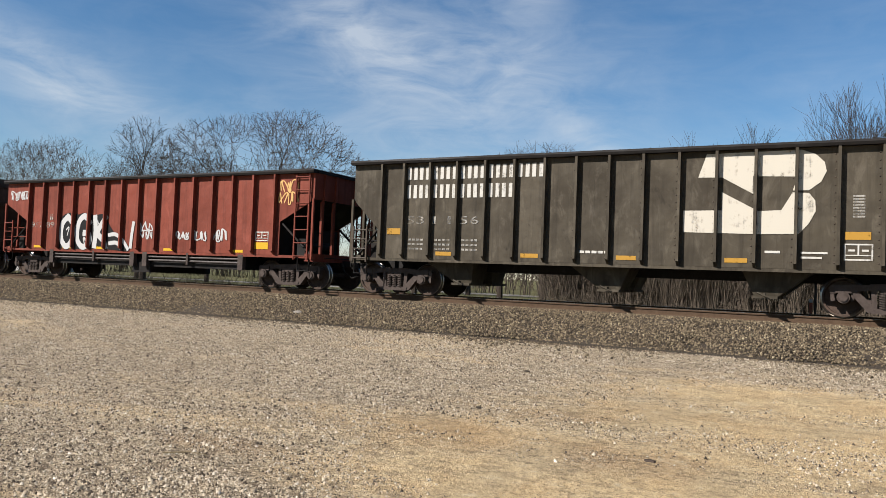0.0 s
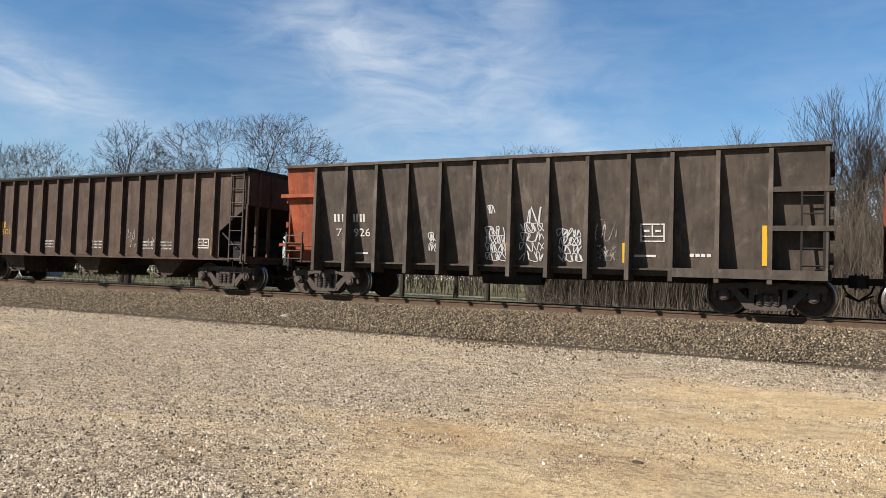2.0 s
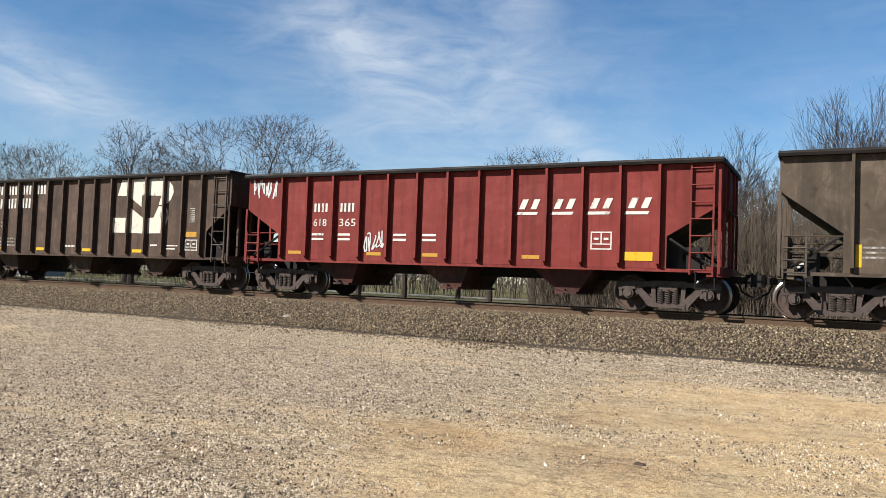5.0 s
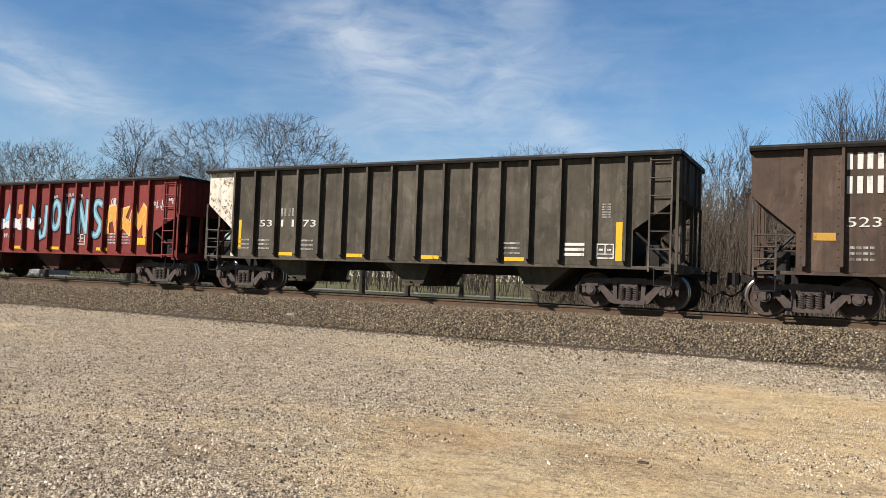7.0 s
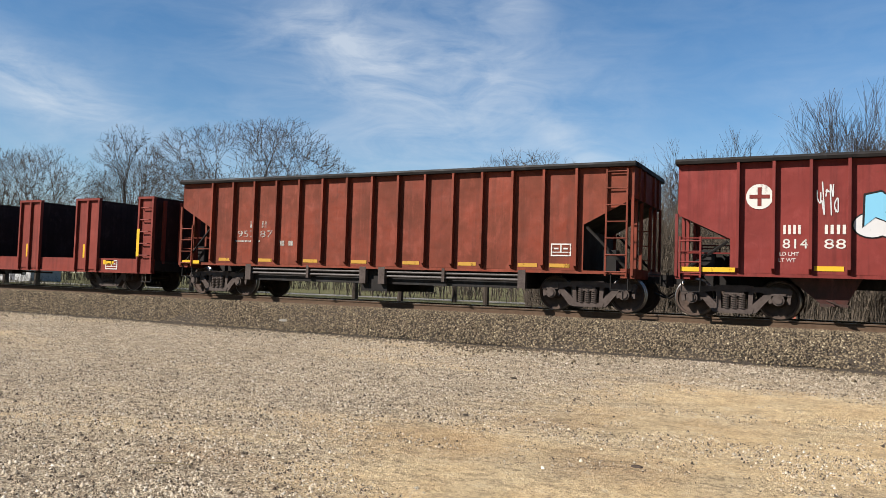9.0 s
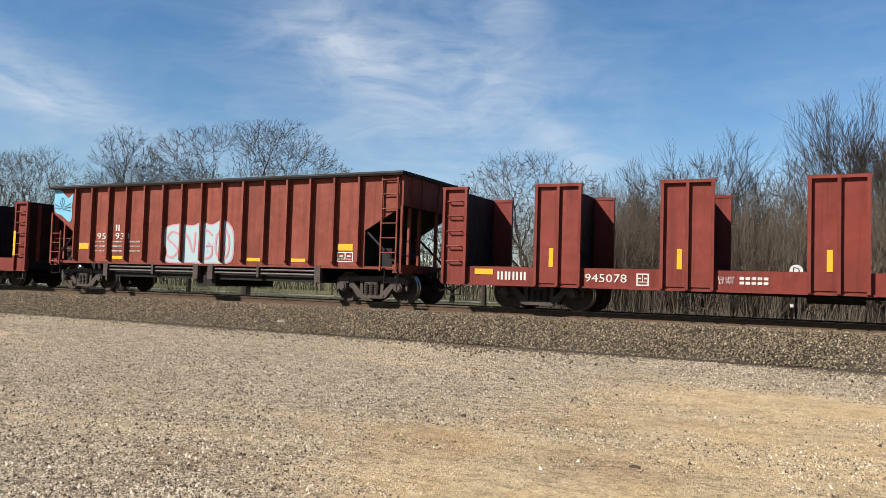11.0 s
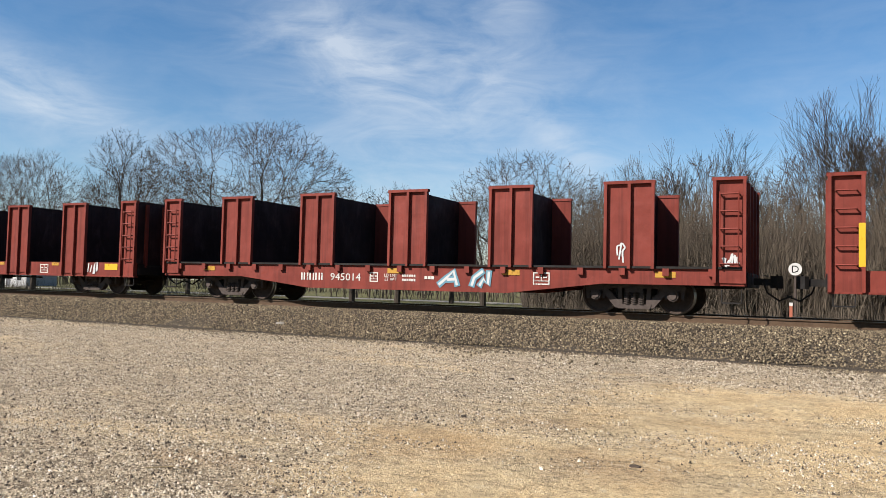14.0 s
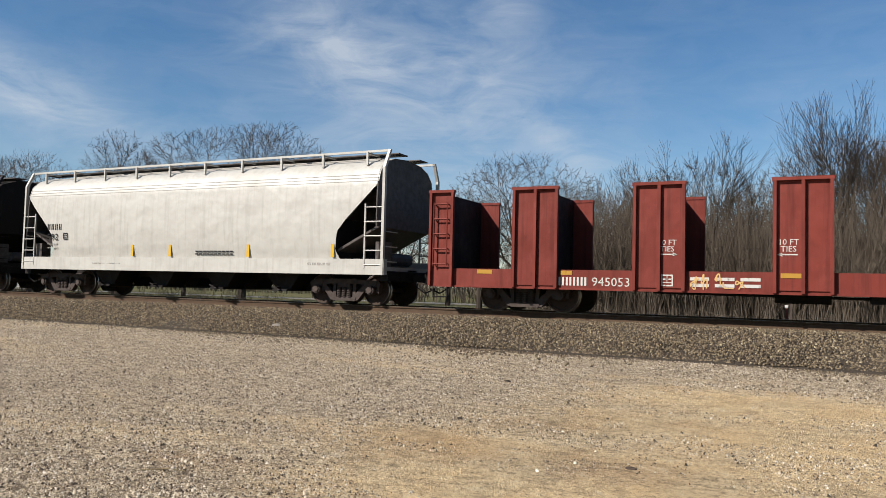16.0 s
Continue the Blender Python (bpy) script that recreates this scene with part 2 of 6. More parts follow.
def wheel_mesh():
    b = Build()
    r = R_WHEEL
    b.lathe([(r + 0.027, 0.070), (r + 0.020, 0.040), (r, 0.030), (r - 0.004, -0.062), (r - 0.020, -0.070), (r - 0.062, -0.068), (r - 0.075, -0.030),
             (0.16, 0.010), (0.13, -0.075), (0.085, -0.085), (0.085, 0.09), (0.13, 0.085), (r - 0.075, 0.055), (r - 0.06, 0.07)],
            36, [0, 1, 1, 1, 0, 0, 0, 0, 0, 0, 0, 0, 0, 0])
    for k in range(3):
        a = 2 * math.pi * k / 3
        b.rod((0.24 * math.sin(a), -0.035, 0.24 * math.cos(a)), (0.24 * math.sin(a), 0.01, 0.24 * math.cos(a)), 0.022, 8)
    return b.mesh("wheel", RUSTY, BRIGHT, smooth=False)


def axle_mesh():
    return Build().rod((0, -1.02, 0), (0, 1.02, 0), 0.078, 14).rod((0, -0.3, 0), (0, 0.3, 0), 0.068, 14).mesh("axle", RUSTY)


def side_frame_mesh():
    """Cast three-piece truck frame: arched top member, sloping tension members, bolster window with springs in it."""
    b = Build()
    y0, y1 = -0.09, 0.09
    top = [(-1.16, 0.62), (-1.10, 0.68), (-0.55, 0.70), (0.55, 0.70), (1.10, 0.68), (1.16, 0.62), (1.14, 0.50), (0.72, 0.52), (0.50, 0.585), (-0.50, 0.585), (-0.72, 0.52), (-1.14, 0.50)]
    b.slab(top, y0, y1)
    for s in (-1, 1):
        b.slab([(s * 0.80, 0.56), (s * 0.64, 0.58), (s * 0.27, 0.22), (s * 0.35, 0.12), (s * 0.45, 0.14)], y0 + 0.005, y1 - 0.005)
        b.slab([(s * 0.39, 0.60), (s * 0.29, 0.60), (s * 0.27, 0.20), (s * 0.36, 0.20)], y0 + 0.01, y1 - 0.01)
        b.slab([(s * 1.14, 0.60), (s * 1.08, 0.60), (s * 1.04, 0.36), (s * 1.12, 0.34)], y0 + 0.01, y1 - 0.01)
        b.slab([(s * 0.74, 0.55), (s * 0.66, 0.55), (s * 0.70, 0.34), (s * 0.76, 0.36)], y0 + 0.01, y1 - 0.01)
        b.box(s * 0.89 - 0.17, s * 0.89 + 0.17, y0 - 0.03, y1, 0.57, 0.66)
    b.slab([(-0.40, 0.22), (0.40, 0.22), (0.36, 0.115), (-0.36, 0.115)], y0 - 0.01, y1 + 0.01)
    b.slab([(-0.45, 0.60), (0.45, 0.60), (0.40, 0.725), (-0.40, 0.725)], y0 - 0.015, y1)
    return b.mesh("side_frame", STEEL)


def spring_mesh():
    b = Build()
    for x in (-0.165, 0.0, 0.165):
        for k in range(7):
            z = 0.228 + k * 0.049
            b.rod((x - 0.002, -0.06, z), (x + 0.002, -0.06, z + 0.024), 0.082, 12)
        b.rod((x, -0.04, 0.22), (x, -0.04, 0.56), 0.035, 8)
    return b.mesh("spring_nest", STEEL)


def bearing_mesh():
    return Build().rod((0, -0.17, 0), (0, 0.06, 0), 0.125, 16).rod((0, -0.20, 0), (0, -0.17, 0), 0.085, 12).box(-0.15, 0.15, -0.10, 0.07, 0.09, 0.17).mesh("bearing", STEEL)


def bolster_mesh():
    b = Build()
    b.slab([(-1.12, 0.50), (-0.5, 0.42), (0.5, 0.42), (1.12, 0.50), (1.12, 0.60), (0.4, 0.74), (-0.4, 0.74), (-1.12, 0.60)], -0.2, 0.2, "x")
    b.rod((0, 0, 0.7), (0, 0, 0.84), 0.2, 14)
    for s in (-1, 1):
        b.box(s * 0.40 - 0.06, s * 0.40 + 0.06, -0.95, 0.95, 0.33, 0.43)
    return b.mesh("truck", STEEL)


def coupler_mesh():
    b = Build()
    b.box(-0.55, 0.18, -0.07, 0.07, 0.72, 0.88)
    b.slab([(0.16, -0.12), (0.30, -0.17), (0.42, -0.13), (0.40, -0.02), (0.33, 0.0), (0.42, 0.06), (0.40, 0.17), (0.24, 0.18), (0.16, 0.12)], 0.66, 0.94, "z")
    b.rod((0.30, -0.10, 0.62), (0.30, -0.10, 0.98), 0.022)
    b.rod((0.02, -0.35, 0.80), (0.12, -0.37, 0.55), 0.022)
    b.rod((0.12, -0.37, 0.55), (0.36, -0.30, 0.38), 0.022)
    b.rod((0.36, -0.30, 0.38), (0.62, -0.20, 0.50), 0.022)
    b.rod((0.10, -1.35, 0.93), (0.10, 0.05, 0.93), 0.014)
    return b.mesh("coupler", BLACK)


def running_gear(car, x_line, hl, inset):
    for s in (-1, 1):
        cx = s * (hl - inset)
        truck = place("truck", shared("bolster", bolster_mesh), car, pose(cx, 0, 0), "cast steel freight truck, dusty brown-black")
        for f in (-1, 1):
            turn = 0 if f < 0 else 180
            place("side_frame", shared("frame", side_frame_mesh), truck, pose(0, f * 1.0, 0, 0, 0, turn))
            place("spring_nest", shared("spring", spring_mesh), truck, pose(0, f * 1.0, 0, 0, 0, turn))
            for e in (-1, 1):
                place("bearing", shared("bearing", bearing_mesh), truck, pose(e * WHEELBASE / 2, f * 1.02, R_WHEEL, 0, 0, turn))
        for e in (-1, 1):
            at = (cx + e * WHEELBASE / 2, 0, R_WHEEL)
            ws = place("wheelset", shared("axle", axle_mesh), car, pose(*at), "rusty wheels with polished treads")
            for f in (-1, 1):
                place("wheel", shared("wheel", wheel_mesh), ws, pose(0, f * 0.76, 0, 0, 0, 0 if f < 0 else 180))
            SPINS.append((ws, at, x_line))
        place("coupler", shared("coupler", coupler_mesh), car, pose(s * (hl + 0.22), 0, 0, 0, 0, 0 if s > 0 else 180))
    CARS.append((car, x_line))


def ladder(x0, x1, z0, z1, rungs, y, r=0.018):
    b = Build()
    b.box(x0 - 0.02, x0 + 0.02, y - 0.03, y + 0.02, z0, z1)
    b.box(x1 - 0.02, x1 + 0.02, y - 0.03, y + 0.02, z0, z1)
    for k in range(rungs):
        z = z0 + 0.1 + (z1 - z0 - 0.2) * k / (rungs - 1)
        b.rod((x0, y - 0.025, z), (x1, y - 0.025, z), r, 5)
    return b


# ================= lettering =================
FACE = -1.507     # just proud of the side sheets


def strip(car, name, x0, x1, z0, z1, mat, y=FACE, label=""):
    return part(name, Build().box(x0, x1, y - 0.004, y, z0, z1), mat, car, label)


def bars(car, rows, mat, y=FACE, name="lettering", label=""):
    """Unreadable or private writing as plain strokes: rows of (x of first mark, foot, mark height, mark width, gap, count)."""
    for x, z, h, w, gap, n in rows:
        for k in range(n):
            a = x + k * (w + gap)
            b = Build()
            if h > 0.13:
                b.box(a, a + w * 0.34, y - 0.004, y, z, z + h).box(a + w * 0.62, a + w * 0.96, y - 0.004, y, z, z + h)
            else:
                b.box(a, a + w, y - 0.004, y, z, z + h)
            part(name, b, mat, car, label)


def frame_mark(car, x, z, w, h, mat=None, y=FACE):
    """A painted outline box with a few unreadable lines in it."""
    b = Build()
    t = 0.03
    b.box(x, x + w, y - 0.004, y, z, z + t).box(x, x + w, y - 0.004, y, z + h - t, z + h)
    b.box(x, x + t, y - 0.004, y, z + t, z + h - t).box(x + w - t, x + w, y - 0.004, y, z + t, z + h - t)
    b.box(x + w * 0.47, x + w * 0.53, y - 0.004, y, z + h * 0.34, z + h - t).box(x + t, x + w - t, y - 0.004, y, z + h * 0.28, z + h * 0.34)
    for a, e in ((0.15, 0.38), (0.62, 0.85)):
        strip(car, "data_line", x + w * a, x + w * e, z + h * 0.54, z + h * 0.66, mat or WHITE, y)
    return part("data_panel", b, mat or WHITE, car)


def words(parent, text, size, x, z, mat, y, name="lettering"):
    """Readable words, standing upright on a side that faces the lot."""
    c = bpy.data.curves.new("words", "FONT")
    c.body, c.size, c.extrude, c.resolution_u = text, size, 0.002, 2
    c.align_x, c.space_line = "CENTER", 0.85
    tmp = bpy.data.objects.new("words", c)
    scene.collection.objects.link(tmp)
    bpy.context.view_layer.update()
    me = bpy.data.meshes.new_from_object(tmp.evaluated_get(bpy.context.evaluated_depsgraph_get()))
    bpy.data.objects.remove(tmp)
    bpy.data.curves.remove(c)
    me.transform(Matrix.Translation((x, y, z)) @ Matrix.Rotation(radians(90), 4, "X"))
    me.materials.clear()
    me.materials.append(mat)
    return place(name, me, parent)


def numerals(parent, text, x0, x1, z, h, mat, y=FACE):
    """A car number, drawn out to the width and height that it has on the side."""
    ob = words(parent, text, h, 0.0, 0.0, mat, y - 0.003)
    me = ob.data
    co = np.empty(len(me.vertices) * 3)
    me.vertices.foreach_get("co", co)
    co = co.reshape(-1, 3)
    lo, hi = co.min(0), co.max(0)
    co[:, 0] = x0 + (co[:, 0] - lo[0]) / (hi[0] - lo[0]) * (x1 - x0)
    co[:, 2] = z + (co[:, 2] - lo[2]) / (hi[2] - lo[2]) * h
    me.vertices.foreach_set("co", co.reshape(-1))
    me.update()
    return ob


def outline(points, closed=True, steps=6):
    """A smooth curve through a few points."""
    n = len(points)
    out = []
    for i in range(n if closed else n - 1):
        p0, p1, p2, p3 = (Vector(points[(i + k) % n if closed else min(max(i + k, 0), n - 1)]) for k in (-1, 0, 1, 2))
        for k in range(steps):
            t = k / steps
            out.append(0.5 * ((2 * p1) + (p2 - p0) * t + (2 * p0 - 5 * p1 + 4 * p2 - p3) * t * t + (3 * p1 - p0 - 3 * p2 + p3) * t ** 3))
    if not closed:
        out.append(Vector(points[-1]))
    return [(p[0], p[1]) for p in out]


def stroke(b, pts, width, y, thick=0.003):
    """A sprayed line along a curve: one ribbon laid flat on the side, rising a hair as it runs on."""
    pts = [Vector(q) for i, q in enumerate(pts) if i == 0 or (Vector(q) - Vector(pts[i - 1])).length > 1e-4]
    n = len(pts)
    if n < 2:
        return
    o = len(b.v)
    for i, q in enumerate(pts):
        d = (pts[min(i + 1, n - 1)] - pts[max(i - 1, 0)])
        d = d.normalized() if d.length > 1e-6 else Vector((1, 0))
        if i in (0, n - 1):
            q = q + d * width * (0.3 if i else -0.3)
        side = Vector((-d.y, d.x)) * width / 2
        yy = y - thick - 0.00012 * i
        b.v += [(q.x + side.x, yy, q.y + side.y), (q.x - side.x, yy, q.y - side.y)]
    for i in range(n - 1):
        a = o + 2 * i
        b.f.append((a, a + 1, a + 3, a + 2))
        b.m.append(0)


def scrawl(car, x, z, w, h, n, mat, seed, width=0.035, y=FACE - 0.002, name="scrawl"):
    """A sprayed scribble of n looping marks that spell nothing."""
    rnd = random.Random(seed)
    b = Build()
    for k in range(n):
        cx = x + w * (k + 0.5) / n
        hw = w / n * 0.5
        pts = [(cx + rnd.uniform(-hw, hw), z + h * rnd.uniform(0, 1)) for _ in range(5)]
        stroke(b, outline(pts, rnd.random() < 0.4, 5), width * 0.75, y - 0.0006 * k)
    return part(name, b, mat, car)


def scribble(car, x, z, w, h, rows, n, mat, seed, width=0.022, y=FACE - 0.002):
    """A block of small sprayed marks in rows, too rough to read."""
    rnd = random.Random(seed)
    for r in range(rows):
        base, tall = z + h * r / rows, h / rows
        pts = []
        for k in range(n):
            cx, hw = x + w * (k + 0.5) / n, w / n * 0.6
            pts += [(cx + rnd.uniform(-hw, hw), base + tall * (0.08 + 0.8 * ((j + k) % 2) + rnd.uniform(-0.08, 0.12))) for j in range(4)]
        b = Build()
        stroke(b, outline(pts, False, 4), width, y)
        part("scrawl", b, mat, car)


# ================= the place =================
def lot_level(x, y):
    """Height of the ground: gravel lot towards the camera, grass beyond the track."""
    if y < -3.6:
        z = -0.76 - 0.22 * min(1.0, (-3.6 - y) / 15.0)
    elif y < 3.8:
        z = -0.80
    else:
        z = -0.80 - 0.5 * min(1.0, (y - 3.8) / 10.0)
    return z + 0.025 * noise.noise((x * 0.35, y * 0.35, 0.0)) + 0.006 * noise.noise((x * 0.9, y * 0.9, 4.0))


def ground_mesh():
    def marks(lo, hi, fine_lo, fine_hi, step):
        out = [lo]
        g = np.geomspace(1, 1 + (fine_lo - lo), 14) - 1
        out = [fine_lo - d for d in g[::-1]]
        out += list(np.arange(fine_lo + step, fine_hi, step))
        out += [fine_hi + d for d in np.geomspace(1, 1 + hi - fine_hi, 14) - 1]
        return out
    xs = marks(-1800, 1800, -45, 12, 0.3)
    ys = marks(-1800, 1800, -21, 30, 0.3)
    b = Build()
    b.v = [(x, y, lot_level(x, y)) for y in ys for x in xs]
    w = len(xs)
    b.f = [(j * w + i, j * w + i + 1, (j + 1) * w + i + 1, (j + 1) * w + i) for j in range(len(ys) - 1) for i in range(w - 1)]
    b.m = [0] * len(b.f)
    return b.mesh("ground", GROUND, smooth=True)


def ground_material():
    m, nt, b = fresh("gravel_lot_and_grass", 0.95)
    tc = nt.nodes.new("ShaderNodeTexCoord")
    co = tc.outputs["Object"]
    sep = nt.nodes.new("ShaderNodeSeparateXYZ")
    link(nt, co, sep.inputs[0])
    big = noisy(nt, scaled(nt, co, 0.45, 1.7, 1), 0.30, 6, 0.62, 0.6)
    mid = noisy(nt, co, 1.4, 6, 0.65)
    fine = noisy(nt, co, 16.0, 5, 0.7)
    grit = nt.nodes.new("ShaderNodeTexVoronoi")
    grit.inputs["Scale"].default_value = 38.0
    link(nt, co, grit.inputs["Vector"])
    cobble = nt.nodes.new("ShaderNodeTexVoronoi")
    cobble.inputs["Scale"].default_value = 17.0
    link(nt, scaled(nt, co, 1, 1, 1), cobble.inputs["Vector"])
    pick, pick2 = nt.nodes.new("ShaderNodeSeparateColor"), nt.nodes.new("ShaderNodeSeparateColor")
    link(nt, grit.outputs["Color"], pick.inputs[0])
    link(nt, cobble.outputs["Color"], pick2.inputs[0])
    stone = mix(nt, pick.outputs[0], (0.2453, 0.1897, 0.1197), (0.6208, 0.5164, 0.3632))
    stone = mix(nt, ramp(nt, fine, 0.35, 0.65, 0, 0.6), stone, (0.4494, 0.3593, 0.231))
    stone = mix(nt, ramp(nt, pick2.outputs[1], 0.55, 0.95, 0, 0.75), stone, (0.5299, 0.437, 0.2951))
    # darker cell edges: shade between the stones, painted in
    stone = mix(nt, ramp(nt, grit.outputs["Distance"], 0.35, 0.65, 0, 0.75), stone, (0.16, 0.1208, 0.08144))
    dirt = mix(nt, ramp(nt, mid, 0.3, 0.7), (0.546, 0.3773, 0.1888), (0.7272, 0.546, 0.2972))
    dirt = mix(nt, ramp(nt, fine, 0.45, 0.75, 0, 0.6), dirt, (0.4627, 0.3046, 0.1507))

    crumbs = noisy(nt, co, 70.0, 3, 0.75)
    dirt = mix(nt, ramp(nt, crumbs, 0.55, 0.64, 0, 0.8), dirt, (0.1596, 0.1029, 0.049))
    dirt = mix(nt, ramp(nt, crumbs, 0.34, 0.44, 0.45, 0), dirt, (0.504, 0.4557, 0.2681))
    stone = mix(nt, ramp(nt, crumbs, 0.54, 0.63, 0, 0.85), stone, (0.1071, 0.0833, 0.0532))

    def patch(cx, cy, rx, ry):
        dx = math_node(nt, "MULTIPLY", math_node(nt, "SUBTRACT", sep.outputs[0], cx), 1 / rx)
        dy = math_node(nt, "MULTIPLY", math_node(nt, "SUBTRACT", sep.outputs[1], cy), 1 / ry)
        r = math_node(nt, "ADD", math_node(nt, "MULTIPLY", dx, dx), math_node(nt, "MULTIPLY", dy, dy))
        r = math_node(nt, "ADD", r, math_node(nt, "MULTIPLY", math_node(nt, "SUBTRACT", mid, 0.5), 2.4))
        r = math_node(nt, "ADD", r, math_node(nt, "MULTIPLY", math_node(nt, "SUBTRACT", big, 0.5), 3.0))
        return ramp(nt, r, -0.4, 2.2, 0.85, 0.0)

    bare = None
    for p in BARE:
        q = patch(*p)
        bare = q if bare is None else math_node(nt, "MAXIMUM", bare, q)
    bare = math_node(nt, "MAXIMUM", bare, ramp(nt, big, 0.50, 0.66, 0, 0.45))
    lot = mix(nt, bare, stone, dirt)
    damp = None
    for p in EARTH:
        q = patch(*p)
        damp = q if damp is None else math_node(nt, "MAXIMUM", damp, q)
    lot = mix(nt, math_node(nt, "MULTIPLY", damp, 0.55), lot, mix(nt, fine, (0.20, 0.115, 0.052), (0.33, 0.205, 0.098)))
    # two pale wheel tracks that swing round towards the road
    tx, ty = math_node(nt, "SUBTRACT", sep.outputs[0], 6.2), math_node(nt, "SUBTRACT", sep.outputs[1], -13.5)
    ring = math_node(nt, "SQRT", math_node(nt, "ADD", math_node(nt, "MULTIPLY", tx, tx), math_node(nt, "MULTIPLY", ty, ty)))
    ring = math_node(nt, "ADD", ring, math_node(nt, "MULTIPLY", math_node(nt, "SUBTRACT", mid, 0.5), 0.5))
    worn_in = None
    for r in (7.0, 8.5):
        q = ramp(nt, math_node(nt, "ABSOLUTE", math_node(nt, "SUBTRACT", ring, r)), 0.08, 0.32, 0.7, 0.0)
        worn_in = q if worn_in is None else math_node(nt, "MAXIMUM", worn_in, q)
    lot = mix(nt, math_node(nt, "MULTIPLY", worn_in, ramp(nt, big, 0.35, 0.6)), lot, (0.45, 0.345, 0.20))
    grey = ramp(nt, math_node(nt, "ADD", sep.outputs[1], math_node(nt, "MULTIPLY", mid, 2.0)), -7.5, -3.2)
    lot = mix(nt, math_node(nt, "MULTIPLY", grey, 0.35), lot, (0.2254, 0.1834, 0.1288))
    turf = mix(nt, ramp(nt, mid, 0.35, 0.65), (0.04886, 0.06034, 0.02009), (0.1204, 0.1008, 0.04886))
    turf = mix(nt, ramp(nt, fine, 0.4, 0.7, 0, 0.6), turf, (0.06895, 0.05747, 0.0287))
    col = lot
    clump = noisy(nt, scaled(nt, co, 0.8, 1.2, 1), 5.5, 6, 0.78, 0.4)
    speck = noisy(nt, scaled(nt, co, 0.9, 1.1, 1), 24.0, 3, 0.7)
    loose = math_node(nt, "SUBTRACT", 1.0, math_node(nt, "MULTIPLY", bare, 0.65))
    col = mix(nt, math_node(nt, "MULTIPLY", ramp(nt, speck, 0.52, 0.60, 0.0, 0.75), loose), col, (0.095, 0.072, 0.049))
    col = mix(nt, math_node(nt, "MULTIPLY", ramp(nt, clump, 0.49, 0.60, 0.0, 0.68), loose), col, (0.105, 0.079, 0.053))
    col = mix(nt, ramp(nt, clump, 0.34, 0.46, 0.45, 0.0), col, (0.54, 0.455, 0.32))
    col = mix(nt, ramp(nt, math_node(nt, "ADD", sep.outputs[1], math_node(nt, "MULTIPLY", mid, 1.5)), 4.2, 5.4), col, turf)
    link(nt, col, b.inputs["Base Color"])
    h = math_node(nt, "ADD", math_node(nt, "MULTIPLY", crumbs, 0.55), math_node(nt, "ADD", math_node(nt, "MULTIPLY", fine, 0.5), math_node(nt, "MULTIPLY", mid, 2.2)))
    bumped(nt, b, h, 1.0, 0.07)
    return m


# bare dirt where wheels have cut through the gravel: x, y, half width, half depth
BARE = [(-0.6, -13.6, 2.0, 1.1), (0.4, -10.6, 3.4, 3.2), (-3.2, -12.6, 1.3, 1.0), (-2.2, -13.9, 1.6, 0.9), (-0.6, -8.4, 2.4, 1.3)]
# damper, browner earth within it
EARTH = [(-3.5, -12.7, 0.9, 0.6), (-1.9, -12.8, 0.9, 0.4), (-2.6, -11.2, 0.7, 0.35), (-4.6, -14.2, 0.6, 0.25)]
GROUND = ground_material()
ground = tagged(place("ground", ground_mesh()), "tan gravel and dirt lot, grass beyond the track", "ground", kind="structure")


def pebble_cloud(name, mats, pts, sizes, rnd, squash=0.7, sunk=False):
    """Many small angular stones as one mesh; sunk ones show their upper half alone."""
    if sunk:
        base = np.array([(1, 0, -0.35), (0, 0.9, -0.35), (-1, 0, -0.35), (0, -0.9, -0.35), (0.1, 0.1, 0.75)])
        tri = np.array([(0, 1, 4), (1, 2, 4), (2, 3, 4), (3, 0, 4)])
    else:
        base = np.array([(1, 0, 0), (-0.5, 0.87, 0), (-0.5, -0.87, 0), (0.1, 0.1, 0.9), (-0.1, 0, -0.8)])
        tri = np.array([(0, 1, 3), (1, 2, 3), (2, 0, 3), (1, 0, 4), (2, 1, 4), (0, 2, 4)])
    n = len(pts)
    a = rnd.uniform(0, 2 * np.pi, n)
    c, s = np.cos(a), np.sin(a)
    v = base[None] * rnd.uniform(0.65, 1.25, (n, 5, 3)) * sizes[:, None, None]
    v[:, :, 2] *= squash
    tilt = rnd.uniform(-0.6, 0.6, n)
    x, z = v[:, :, 0] * np.cos(tilt)[:, None] - v[:, :, 2] * np.sin(tilt)[:, None], v[:, :, 0] * np.sin(tilt)[:, None] + v[:, :, 2] * np.cos(tilt)[:, None]
    w = np.stack([x * c[:, None] - v[:, :, 1] * s[:, None], x * s[:, None] + v[:, :, 1] * c[:, None], z], -1) + pts[:, None]
    f = (tri[None] + (np.arange(n) * 5)[:, None, None]).reshape(-1, 3)
    me = bpy.data.meshes.new(name)
    me.vertices.add(n * 5)
    me.vertices.foreach_set("co", w.reshape(-1))
    me.loops.add(len(f) * 3)
    me.loops.foreach_set("vertex_index", f.reshape(-1).astype(np.int32))
    me.polygons.add(len(f))
    me.polygons.foreach_set("loop_start", np.arange(len(f), dtype=np.int32) * 3)
    me.update(calc_edges=True)
    me.validate()
    for mt in mats:
        me.materials.append(mt)
    return me


